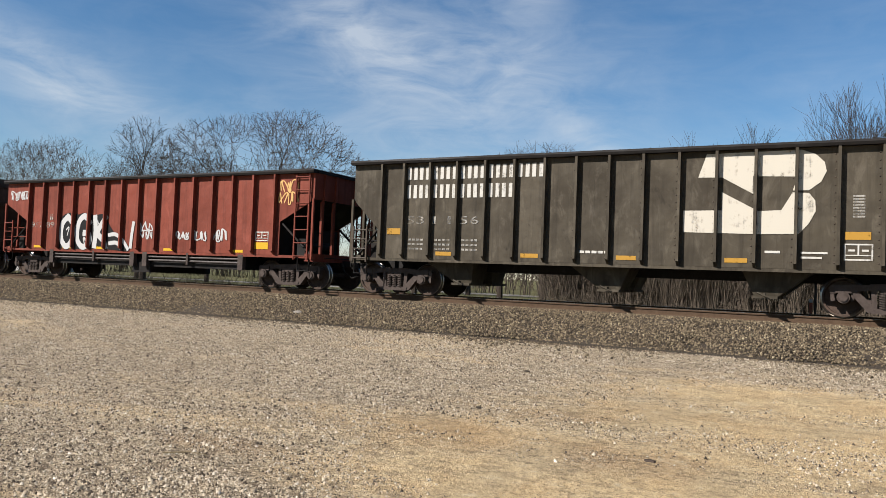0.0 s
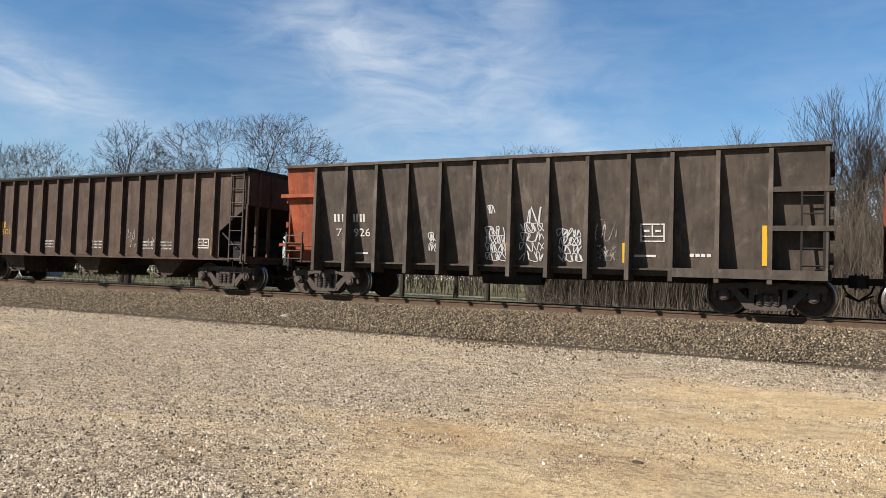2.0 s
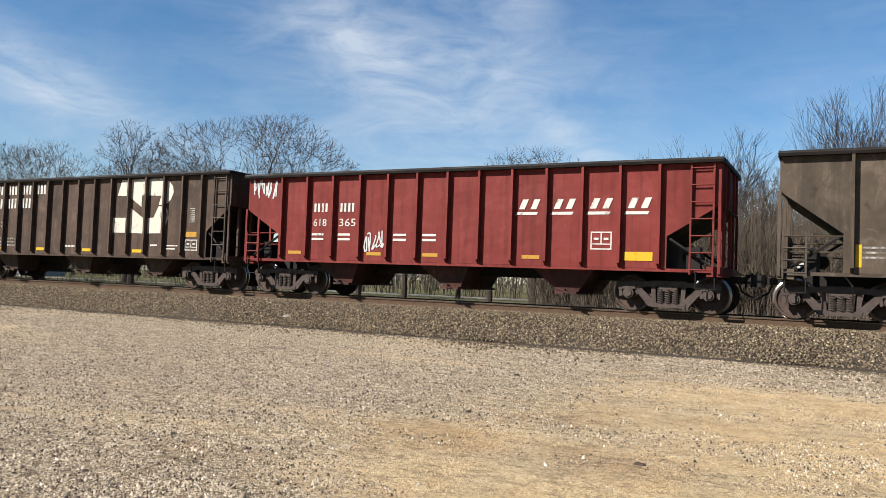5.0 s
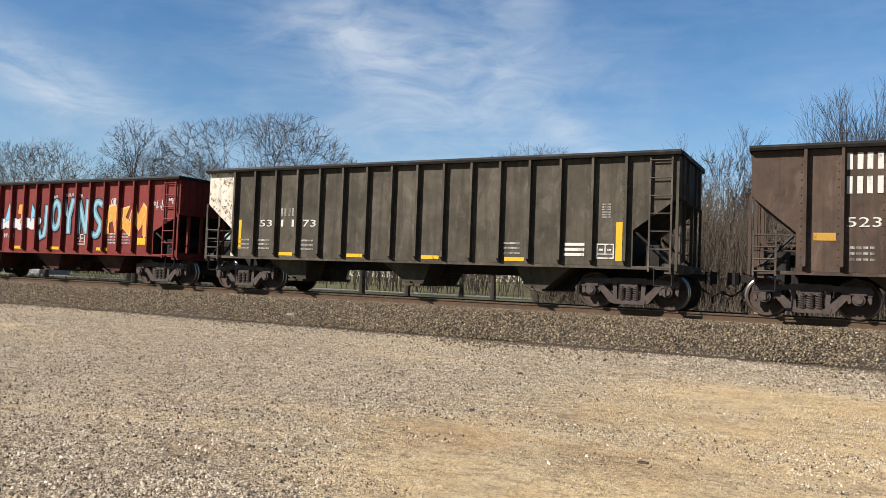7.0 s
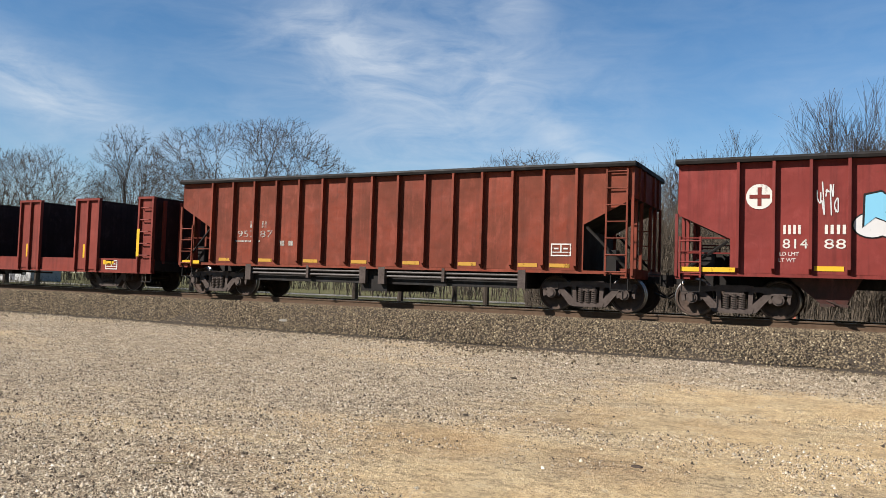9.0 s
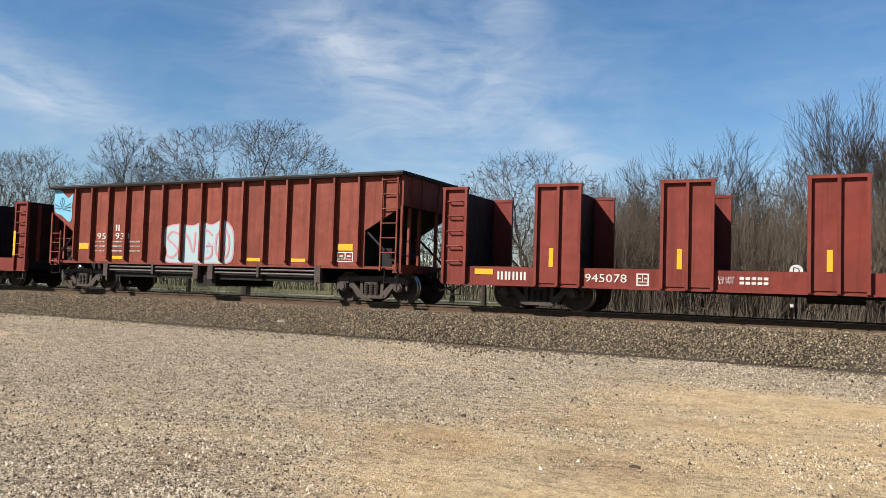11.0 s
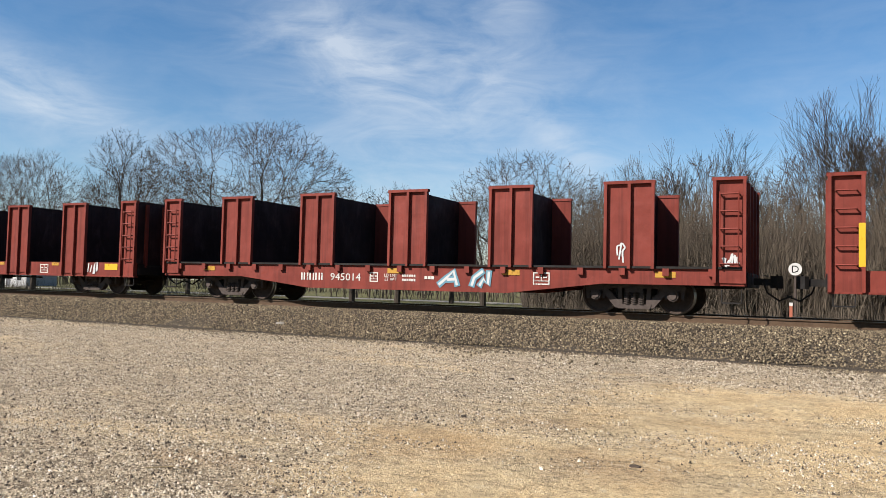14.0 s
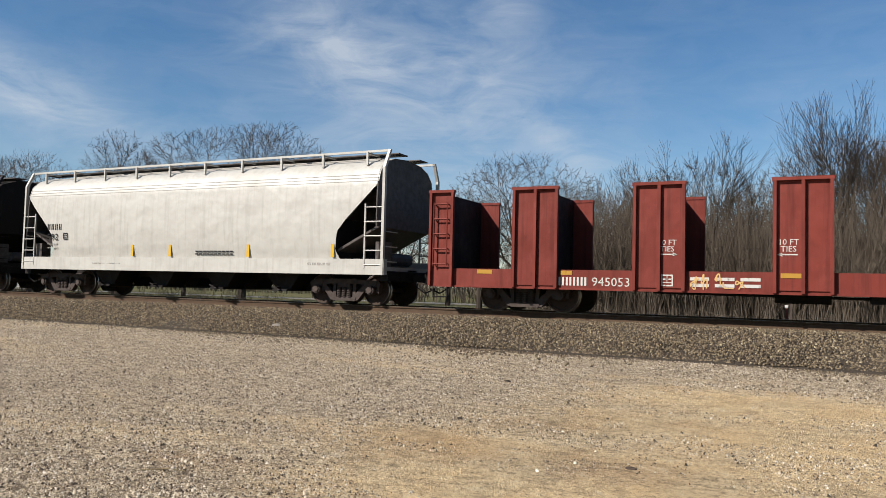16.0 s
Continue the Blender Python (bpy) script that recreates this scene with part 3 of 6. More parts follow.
def stone_material(name, colours, rough=0.9):
    m, nt, b = fresh(name, rough)
    geo = nt.nodes.new("ShaderNodeNewGeometry")
    cr = nt.nodes.new("ShaderNodeValToRGB")
    cr.color_ramp.interpolation = "CONSTANT"
    els = cr.color_ramp.elements
    while len(els) < len(colours):
        els.new(0.5)
    for e, (p, c) in zip(els, colours):
        e.position, e.color = p, (*c, 1)
    link(nt, geo.outputs["Random Per Island"], cr.inputs[0])
    tc = nt.nodes.new("ShaderNodeTexCoord")
    f = noisy(nt, tc.outputs["Object"], 30, 3, 0.6)
    link(nt, mix(nt, ramp(nt, f, 0.3, 0.7, 0, 0.25), cr.outputs[0], (0.0805, 0.06552, 0.04788)), b.inputs["Base Color"])
    return m


BALLAST_STONE = stone_material("ballast_stone", [(0.0, (0.03888, 0.02958, 0.01936)), (0.25, (0.1026, 0.07854, 0.04928)), (0.50, (0.1404, 0.1091, 0.06864)), (0.74, (0.06696, 0.04998, 0.0308)), (0.88, (0.189, 0.1499, 0.09504)), (0.975, (0.2916, 0.2448, 0.1628))])
LOT_STONE = stone_material("lot_gravel", [(0.0, (0.3024, 0.2442, 0.168)), (0.20, (0.3808, 0.3192, 0.2296)), (0.38, (0.14, 0.1053, 0.07056)), (0.56, (0.4144, 0.3584, 0.2688)), (0.70, (0.04704, 0.03584, 0.02576)), (0.94, (0.4928, 0.4368, 0.3472))])
BALLAST_BED = plain("ballast_bed", (0.055, 0.044, 0.033), (0.022, 0.018, 0.014), 22, 0.95, 0, 0.04)
RAIL_RUST = plain("rusty_rail", (0.06776, 0.04354, 0.02646), (0.04522, 0.02744, 0.01673), 8, 0.75)
RAIL_TOP = plain("worn_rail_head", (0.2114, 0.1862, 0.161), (0.1512, 0.1211, 0.0959), 12, 0.35, 0.8, 0.001)
TIE_WOOD = plain("creosoted_wood", (0.0378, 0.02772, 0.02114), (0.06552, 0.0504, 0.04032), 6, 0.9, 0, 0.01)
PROFILE = [(-4.2, -0.95), (-3.75, -0.74), (-3.2, -0.58), (-1.75, -0.22), (-1.45, -0.185), (1.45, -0.185), (1.75, -0.22), (3.3, -0.66), (4.1, -0.95)]


def ballast_level(y):
    return float(np.interp(y, [p[0] for p in PROFILE], [p[1] for p in PROFILE]))


def the_track():
    bed = Build()
    xs = [-700, -200, -60] + list(np.arange(-45, 14, 0.6)) + [40, 150, 500]
    rnd = random.Random(5)
    rows = []
    for x in xs:
        wob = 0.16 * noise.noise((x * 0.35, 0, 7)) + 0.07 * noise.noise((x * 1.4, 0, 3))
        rows.append([(x, y + (wob if i in (0, 1) else wob * 0.5 if i == 2 else 0), z + 0.02 * noise.noise((x, y * 2, 1))) for i, (y, z) in enumerate(PROFILE)])
    k = len(PROFILE)
    bed.v = [p for r in rows for p in r]
    bed.f = [(i * k + j, (i + 1) * k + j, (i + 1) * k + j + 1, i * k + j + 1) for i in range(len(rows) - 1) for j in range(k - 1)]
    bed.m = [0] * len(bed.f)
    tagged(place("ballast_bed", bed.mesh("ballast_bed", BALLAST_BED, smooth=True)), "grey-brown crushed stone ballast shoulder under the track", "ballast", kind="structure")
    g = np.random.default_rng(3)
    n = 84000
    x = -36 + 42 * g.random(n) ** 0.85
    y = np.where(g.random(n) < 0.9, g.uniform(-4.05, -0.9, n), g.uniform(-0.9, 3.8, n))
    z = np.interp(y, [p[0] for p in PROFILE], [p[1] for p in PROFILE]) + 0.008
    strewn = g.random(n) < 0.06
    y = np.where(strewn, -3.7 - g.exponential(0.42, n), y)
    z = np.where(y < -3.72, -0.775, z)
    stones = pebble_cloud("ballast_stones", [BALLAST_STONE], np.stack([x, y, z], 1), g.uniform(0.017, 0.042, n), g, 0.95)
    tagged(place("ballast_stones", stones), "loose grey and brown crushed ballast stones", "gravel", kind="stuff")
    track = tagged(new("track"), "single railway track with rusty rails on wooden ties", "railway track", kind="structure")
    prof = [(-0.07, -0.175), (0.07, -0.175), (0.07, -0.160), (0.012, -0.135), (0.010, -0.045), (0.036, -0.036), (0.037, -0.004), (-0.037, -0.004), (-0.036, -0.036), (-0.010, -0.045), (-0.012, -0.135), (-0.07, -0.160)]
    for s in (-1, 1):
        rail = part("rail", Build().slab([(s * 0.752 + a, c) for a, c in prof], -600, 400, "x"), RAIL_RUST, track)
        part("running_surface", Build().box(-600, 400, s * 0.752 - 0.030, s * 0.752 + 0.030, -0.004, 0.0), RAIL_TOP, rail, "shiny worn top of the rail")
    tie = Build().box(-0.115, 0.115, -1.3, 1.3, -0.36, -0.172).mesh("tie", TIE_WOOD)
    plate = Build().box(-0.09, 0.09, -0.18, 0.18, -0.1735, -0.168).mesh("tie_plate", RAIL_RUST)
    for i in range(110):
        t = place("tie", tie, track, pose(-46 + i * 0.5 + rnd.uniform(-0.03, 0.03), rnd.uniform(-0.04, 0.04), 0, 0, 0, rnd.uniform(-1.2, 1.2)))
        place("tie_plate", plate, t, pose(0, -0.752, 0))


the_track()


def lot_gravel():
    g = np.random.default_rng(8)
    n = 420000
    d = 3.6 + 26.0 * g.random(n) ** 1.35          # metres from the eye
    a = radians(27) + g.uniform(-0.62, 0.62, n)
    x, y = -np.sin(a) * d, EYE.y + np.cos(a) * d
    dense = np.array([0.55 * noise.noise((px * 0.22, py * 0.9, 2.0)) + 0.5 * noise.noise((px * 1.5, py * 1.9, 5.0)) + 0.35 * noise.noise((px * 4.2, py * 4.2, 8.0)) for px, py in zip(x, y)]) + 0.08
    for cx, cy, rx, ry in BARE:
        dense -= 0.55 * np.exp(-((x - cx) / rx) ** 2 - ((y - cy) / ry) ** 2)
    keep = (dense * 1.3 > g.uniform(-0.85, 0.55, n)) & (y < -3.7)
    x, y = x[keep], y[keep]
    z = np.array([lot_level(px, py) for px, py in zip(x, y)])
    size = g.gamma(1.5, 0.0023, len(x)) + 0.0020 + 0.00030 * d[keep]
    coarse = g.random(len(x)) < np.where(d[keep] > 6.5, 0.035, 0.02)
    size = np.where(coarse, size + g.uniform(0.004, 0.014, len(x)), size)
    z = z + 0.35 * size
    me = pebble_cloud("loose_gravel", [LOT_STONE], np.stack([x, y, z], 1), np.clip(size, 0.0035, 0.024), g, 1.25, True)
    tagged(place("loose_gravel", me), "loose tan and grey gravel strewn over the dirt lot", "gravel", kind="stuff")


lot_gravel()


# ================= trees and what lies beyond the track =================
BARK = plain("grey_bark", (0.03992, 0.03115, 0.02389), (0.02177, 0.01718, 0.01361), 5, 0.95, 0, 0.02)
TWIG = plain("brown_twigs", (0.03575, 0.02769, 0.02147), (0.05586, 0.04382, 0.03308), 2, 0.95, 0, 0.0)
STEM = plain("grey_brown_stems", (0.05779, 0.0457, 0.03427), (0.09811, 0.07795, 0.05645), 0.8, 0.95, 0, 0.0)
STRAW = plain("dry_grass", (0.145, 0.1131, 0.0644), (0.08064, 0.0644, 0.03427), 3, 0.95, 0, 0.0)
GREENS = plain("spring_grass", (0.03528, 0.04586, 0.01235), (0.06713, 0.05978, 0.0247), 3, 0.9, 0, 0.0)


class Sticks:
    """Fast collector of tapered sticks, three to six sided."""

    def __init__(self):
        self.v, self.f = [], []

    def stick(self, p, q, r0, r1, n=3):
        w = q - p
        if w.length < 1e-6:
            return
        u = w.orthogonal().normalized()
        t = w.cross(u).normalized()
        o = len(self.v)
        for c, r in ((p, r0), (q, r1)):
            for i in range(n):
                a = 2 * math.pi * i / n
                self.v.append(c + (u * math.cos(a) + t * math.sin(a)) * r)
        for i in range(n):
            j = (i + 1) % n
            self.f.append((o + i, o + j, o + n + j, o + n + i))

    def mesh(self, name, mat):
        me = bpy.data.meshes.new(name)
        me.from_pydata([tuple(p) for p in self.v], [], self.f)
        me.materials.append(mat)
        return me


def bent(d, rnd, amount):
    return (d + Vector((rnd.gauss(0, amount), rnd.gauss(0, amount), rnd.gauss(0, amount * 0.7)))).normalized()


def domed(seed, height, half, tips=2400):
    """A leafless tree whose limbs part again and again towards the twigs of a rounded, uneven crown."""
    rnd, g = random.Random(seed), np.random.default_rng(seed)
    wood, fine = Sticks(), Sticks()
    pts = g.normal(size=(tips * 4, 3))
    pts /= np.linalg.norm(pts, axis=1)[:, None]
    pts *= (g.random((len(pts), 1)) ** 0.30)
    lump = np.array([noise.noise(Vector(p) * 1.9 + Vector((seed, 0, 0))) for p in pts])
    pts *= (0.97 + 0.20 * lump)[:, None]
    pts = pts[(pts[:, 2] > -0.45) & (lump > g.uniform(-0.55, 0.05, len(pts)))][:tips]
    pts = pts * (half, half, height * 0.44) + (0, 0, height * 0.56)

    def run(p, q, r0, r1, sticks, sides, bow):
        m = p.lerp(q, 0.5) + Vector((rnd.gauss(0, bow), rnd.gauss(0, bow), rnd.uniform(-0.5, 1.2) * bow))
        sticks.stick(p, m, r0, (r0 + r1) / 2, sides)
        sticks.stick(m, q, (r0 + r1) / 2, r1, sides)

    def split(p, group, r, depth):
        if len(group) <= 3:
            for t in group:
                fine.stick(p, Vector(t), max(r, 0.013), 0.007)
            return
        k = min(len(group), (6 if depth == 0 else rnd.choice((2, 2, 3))))
        seeds = group[g.choice(len(group), k, replace=False)]
        for _ in range(4):
            own = np.argmin(((group[:, None] - seeds[None]) ** 2).sum(-1), 1)
            seeds = np.array([group[own == i].mean(0) if (own == i).any() else seeds[i] for i in range(k)])
        for i in range(k):
            mine = group[own == i]
            if not len(mine):
                continue
            c = Vector(seeds[i])
            q = p.lerp(c, rnd.uniform(0.30, 0.44) if len(mine) > 12 else rnd.uniform(0.45, 0.65))
            rc = max(0.016, r * (len(mine) / len(group)) ** 0.42)
            thick = rc > 0.03
            run(p, q, rc, rc * 0.82, wood if thick else fine, 5 if rc > 0.1 else 4 if thick else 3, (q - p).length * 0.045)
            split(q, mine, rc * 0.82, depth + 1)

    fork = Vector((0, 0, height * 0.20))
    r = height * 0.021
    run(Vector((0, 0, -0.3)), fork, r * 1.25, r, wood, 8, 0.03)
    split(fork, pts, r, 0)
    return wood.mesh("trunk", BARK), fine.mesh("crown", TWIG)


def grow(seed, height, spread, levels=5, bole=0.115, kids=(6, 5, 5, 4, 3)):
    """A leafless tree: a short bole, rising limbs, and ever finer branches and twigs."""
    rnd = random.Random(seed)
    wood, fine = Sticks(), Sticks()

    def shoot(p, d, length, r, level):
        thick = level <= 2
        segs = 4 if level < 2 else 3 if level < 4 else 2
        pts = [p]
        for k in range(segs):
            d = bent(d, rnd, 0.04 if level < 3 else 0.06)
            d = (d + Vector((0, 0, 0.08 if level < 3 else 0.05))).normalized()
            q = pts[-1] + d * length / segs
            a, b = r * (1 - 0.6 * k / segs), r * (1 - 0.6 * (k + 1) / segs)
            floor = 0.009 if level < 4 else 0.0055
            (wood if thick else fine).stick(pts[-1], q, max(a, floor), max(b, floor * 0.75), 6 if level < 1 else 4 if thick else 3)
            pts.append(q)
        if level >= levels:
            return
        n = kids[level] + rnd.randint(-1, 1)
        for k in range(max(2, n)):
            f = rnd.uniform(0.35, 1.0) if level else rnd.uniform(0.72, 1.0)
            i = min(int(f * segs), segs - 1)
            at = pts[i].lerp(pts[i + 1], f * segs - i)
            side = Vector((rnd.gauss(0, 1), rnd.gauss(0, 1), rnd.gauss(0, 0.3))).normalized()
            lean = spread * rnd.uniform(0.6, 1.25) * (1.2 if level == 0 else 0.9)
            nd = (d * (1.0 - lean * 0.4) + side * lean).normalized()
            if nd.z < -0.15:
                nd.z = -nd.z * 0.4
            shoot(at, nd, length * rnd.uniform(0.50, 0.78) * (1.55 if level == 0 else 1.0), r * (1 - 0.6 * f) * rnd.uniform(0.62, 0.9), level + 1)

    shoot(Vector((0, 0, -0.2)), Vector((0, 0, 1)), height * 0.30, height * bole * 0.15, 0)
    top = float(np.percentile([p.z for p in fine.v], 98.5))
    k = height / top
    for s in (wood, fine):
        s.v = [p * k for p in s.v]
    return wood.mesh("trunk", BARK), fine.mesh("crown", TWIG)


KINDS = [domed(21, 16, 8.5, 4600), domed(22, 16, 10.0, 8500), domed(23, 16, 5.6, 4200), domed(24, 12, 5.2, 2000), grow(25, 10, 0.36, kids=(7, 5, 5, 4, 3), bole=0.10)]


def tree(kind, x, y, size, turn, label, wide=1.0):
    root = thing("tree", label, "tree", "bare trees beyond the track")
    k = size / (16, 16, 16, 12, 10)[kind]
    root.matrix_basis = Matrix.LocRotScale((x, y, lot_level(x, y)), Euler((0, 0, radians(turn))), (k * wide, k * wide, k))
    for name, me in zip(("trunk", "crown"), KINDS[kind]):
        place(name, me, root)
    return root


def woods():
    for kind, x, y, size, turn, wide in ((1, -57.0, 46, 19.4, 40, 1.0), (2, -76.0, 46, 19.6, 10, 0.88), (2, -71.5, 52, 16.5, 120, 0.7),
                                         (0, -92.5, 46, 18.6, 300, 0.85), (2, -84.0, 52, 17.2, 150, 0.9), (0, -105.0, 50, 19.5, 80, 0.9)):
        tree(kind, x, y, size, turn, "large leafless tree with a wide twiggy crown", wide)
    for kind, x, y, size, turn, wide in ((3, -44.5, 48, 12.6, 30, 1.0), (3, -38.5, 47, 12.0, 90, 1.05), (3, -35.0, 52, 11.5, 190, 0.9), (0, -22.3, 40, 13.2, 260, 1.05), (3, -27.0, 42, 11.0, 45, 1.0), (3, -18.0, 39, 10.6, 330, 1.0)):
        tree(kind, x, y, size, turn, "smaller leafless tree with a rounded twiggy crown", wide)
    for kind, x, y, size, turn, wide in ((4, -9.6, 26, 8.8, 10, 1.2), (4, -6.0, 25, 9.8, 70, 1.2), (4, -3.8, 27, 9.2, 140, 1.1), (4, -0.4, 25, 11.8, 210, 1.0), (4, 1.6, 26, 11.9, 300, 1.05),
                                         (4, 3.6, 24, 11.0, 30, 1.0), (3, -7.8, 30, 10.5, 99, 1.0), (3, 0.6, 31, 11.5, 170, 1.0), (4, -12.3, 28, 8.6, 250, 1.0), (3, 5.8, 28, 12.0, 20, 1.0)):
        tree(kind, x, y, size, turn, "slender leafless tree rising from the thicket", wide)


woods()


def thicket(name, label, boxes, count, seed, low, high, mat, lean=0.16, r=0.016, fork=3):
    """Countless upright stems with a few forks each, as one mass."""
    rnd = random.Random(seed)
    s = Sticks()
    area = [(b[1] - b[0]) * (b[3] - b[2]) for b in boxes]
    for _ in range(count):
        x0, x1, y0, y1 = rnd.choices(boxes, area)[0]
        x, y = rnd.uniform(x0, x1), rnd.uniform(y0, y1)
        p = Vector((x, y, lot_level(x, y) - 0.05))
        h = rnd.uniform(low, high)
        d = bent(Vector((0, 0, 1)), rnd, lean)
        q = p + d * h * 0.5
        s.stick(p, q, r, r * 0.7)
        d = bent(d, rnd, lean)
        s.stick(q, q + d * h * 0.5, r * 0.7, r * 0.25)
        for _ in range(fork):
            a = p.lerp(q, rnd.uniform(0.3, 1.0))
            e = bent(d, rnd, 0.45)
            m = a + e * h * rnd.uniform(0.2, 0.4)
            s.stick(a, m, r * 0.5, r * 0.3)
            s.stick(m, m + bent(e, rnd, 0.3) * h * 0.2, r * 0.3, r * 0.12)
    return tagged(place(name, s.mesh(name, mat)), label, "thicket", kind="stuff")


thicket("thicket", "dense leafless grey-brown brush and saplings", [(-15, 14, 20, 34)], 8600, 51, 3.0, 8.2, STEM, 0.15, 0.023, 4)
thicket("low_brush", "low tangled leafless brush along the far verge", [(-52, -26, 9, 16), (-15, 12, 17, 23)], 2000, 52, 0.7, 2.0, STEM, 0.3, 0.012, 4)
thicket("far_woods", "distant leafless woods closing the view", [(-190, -10, 92, 118), (-60, 60, 60, 80), (-16, 18, 36, 46), (-210, -150, 40, 95), (15, 60, 20, 60)], 3000, 53, 4.0, 9.5, STEM, 0.14, 0.06, 5)


def tall_grass():
    rnd = random.Random(61)
    for name, label, n, (x0, x1, y0, y1), (lo, hi), mat in (
            ("dry_weeds", "pale dry grass stalks beyond the ballast", 5200, (-14, 8, 5.0, 17), (0.12, 0.5), STRAW),
            ("dry_weeds", "sparse pale stalks along the verge", 2600, (-48, -14, 4.6, 9), (0.1, 0.4), STRAW),
            ("grass", "short green spring grass tufts", 16000, (-46, 8, 4.2, 17), (0.06, 0.24), GREENS)):
        s = Sticks()
        for _ in range(n):
            x, y = rnd.uniform(x0, x1), rnd.uniform(y0, y1)
            if noise.noise((x * 0.25, y * 0.3, 9.0)) < rnd.uniform(-0.5, 0.3):
                continue
            p = Vector((x, y, lot_level(x, y) - 0.02))
            h = rnd.uniform(lo, hi)
            d = bent(Vector((0, 0, 1)), rnd, 0.22)
            s.stick(p, p + d * h, 0.012, 0.003)
        tagged(place(name, s.mesh(name, mat)), label, "grass", kind="stuff")


tall_grass()

ROAD = plain("pale_gravel_road", (0.2114, 0.1967, 0.1715), (0.1715, 0.1561, 0.1358), 1.5, 0.95, 0, 0.01)
tagged(part("road", Build().box(-260, 160, 58, 63, -1.40, -1.26), ROAD, None), "pale gravel road across the far field", "road", kind="structure")
SHED_WHITE = plain("white_siding", (0.3024, 0.2975, 0.287), (0.252, 0.2471, 0.2366), 2, 0.7)
SHED_ROOF = plain("grey_metal_roof", (0.1106, 0.1106, 0.1162), (0.0805, 0.0805, 0.0854), 2, 0.5)
DARK_GLASS = plain("dark_window", (0.01512, 0.01764, 0.02016), (0.0252, 0.02772, 0.03024), 2, 0.15)


def shed(x, y, w, d, h, label):
    root = thing("shed", label, "shed", "", pose(x, y, -1.32))
    part("wall", Build().slab([(-w / 2, 0), (w / 2, 0), (w / 2, h), (-w / 2, h)], -d / 2, d / 2), SHED_WHITE, root)
    part("roof", Build().slab([(-d / 2 - 0.4, h), (d / 2 + 0.4, h), (0, h + d * 0.22)], -w / 2 - 0.3, w / 2 + 0.3, "x"), SHED_ROOF, root)
    part("door", Build().box(-0.6, 0.6, -d / 2 - 0.05, -d / 2 + 0.01, 0, 2.1), SHED_ROOF, root)
    for s in (-1, 1):
        win = part("window", Build().box(s * w * 0.3 - 0.6, s * w * 0.3 + 0.6, -d / 2 - 0.05, -d / 2 + 0.01, 1.0, 2.0), DARK_GLASS, root)
        part("sill", Build().box(s * w * 0.3 - 0.7, s * w * 0.3 + 0.7, -d / 2 - 0.12, -d / 2 + 0.01, 0.92, 1.0), SHED_WHITE, win)


shed(-132, 72, 10, 6, 2.2, "long low white shed across the far road")

SIGN_WHITE = plain("white_sign_face", (0.3934, 0.3878, 0.3682), (0.3325, 0.3276, 0.3024), 5, 0.5)
POST_RED = plain("faded_red_post", (0.2618, 0.0854, 0.0504), (0.1918, 0.06552, 0.04536), 6, 0.7)


def trackside():
    sign = thing("trackside_sign", "round white sign with a black letter D on a thin post", "sign", "", pose(-0.92, 4.0, -0.80))
    part("post", Build().box(-0.03, 0.03, 0.02, 0.08, -0.3, 2.1), STEEL, sign)
    disc = part("sign_face", Build().slab([(0.17 * math.cos(a), 2.02 + 0.17 * math.sin(a)) for a in np.linspace(0, 2 * math.pi, 28, endpoint=False)], 0.0, 0.02), SIGN_WHITE, sign)
    words(disc, "D", 0.28, 0.0, 1.925, INK, -0.003)
    post = thing("marker_post", "faded red plastic marker post in the verge", "post", "", pose(-1.05, 4.6, -0.84))
    part("shaft", Build().box(-0.04, 0.04, -0.02, 0.02, -0.1, 1.05), POST_RED, post)
    part("cap", Build().box(-0.045, 0.045, -0.025, 0.025, 1.05, 1.14), SIGN_WHITE, post)
    b = Build()
    b.rod((0, 0, 0), (0.22, 0.05, 0.02), 0.005, 5).rod((0.22, 0.05, 0.02), (0.36, 0.06, 0.012), 0.004, 5)
    tagged(place("twig", b.mesh("twig", STRAW), None, pose(-4.75, -14.70, lot_level(-4.75, -14.70) + 0.008, 0, 0, 8)), "thin pale broken twig lying on the gravel", "twig")
    for name, x, y, size, mat, label in (("clod", -1.43, -12.72, 0.042, TIE_WOOD, "dark flat clod of earth on the dirt lot"), ("stone", -3.59, -11.38, 0.045, BALLAST_BED, "dark stone on the gravel lot"),
                                         ("stone", -12.75, -3.12, 0.11, ROAD, "pale flat stone on the ballast shoulder"), ("stone", -4.3, -8.2, 0.05, BALLAST_BED, "dark stone on the gravel lot")):
        rnd = random.Random(int(abs(x) * 100))
        b = Build()
        pts = [(math.cos(a) * size * rnd.uniform(0.8, 1.3), math.sin(a) * size * rnd.uniform(0.5, 0.8)) for a in np.linspace(0, 2 * math.pi, 9, endpoint=False)]
        low = [(px, py, -0.01) for px, py in pts]
        mid = [(px * 0.95, py * 0.95, size * 0.3 * rnd.uniform(0.7, 1.2)) for px, py in pts]
        top = [(px * 0.5, py * 0.5, size * 0.45 * rnd.uniform(0.8, 1.1)) for px, py in pts]
        b.add(low + mid + top, [(i, (i + 1) % 9, (i + 1) % 9 + 9, i + 9) for i in range(9)] + [(i + 9, (i + 1) % 9 + 9, (i + 1) % 9 + 18, i + 18) for i in range(9)] + [tuple(range(18, 27))])
        z = lot_level(x, y) if y < -3.8 else ballast_level(y) + 0.02
        tagged(place(name, b.mesh(name, mat), None, pose(x, y, z)), label, "stone")


trackside()


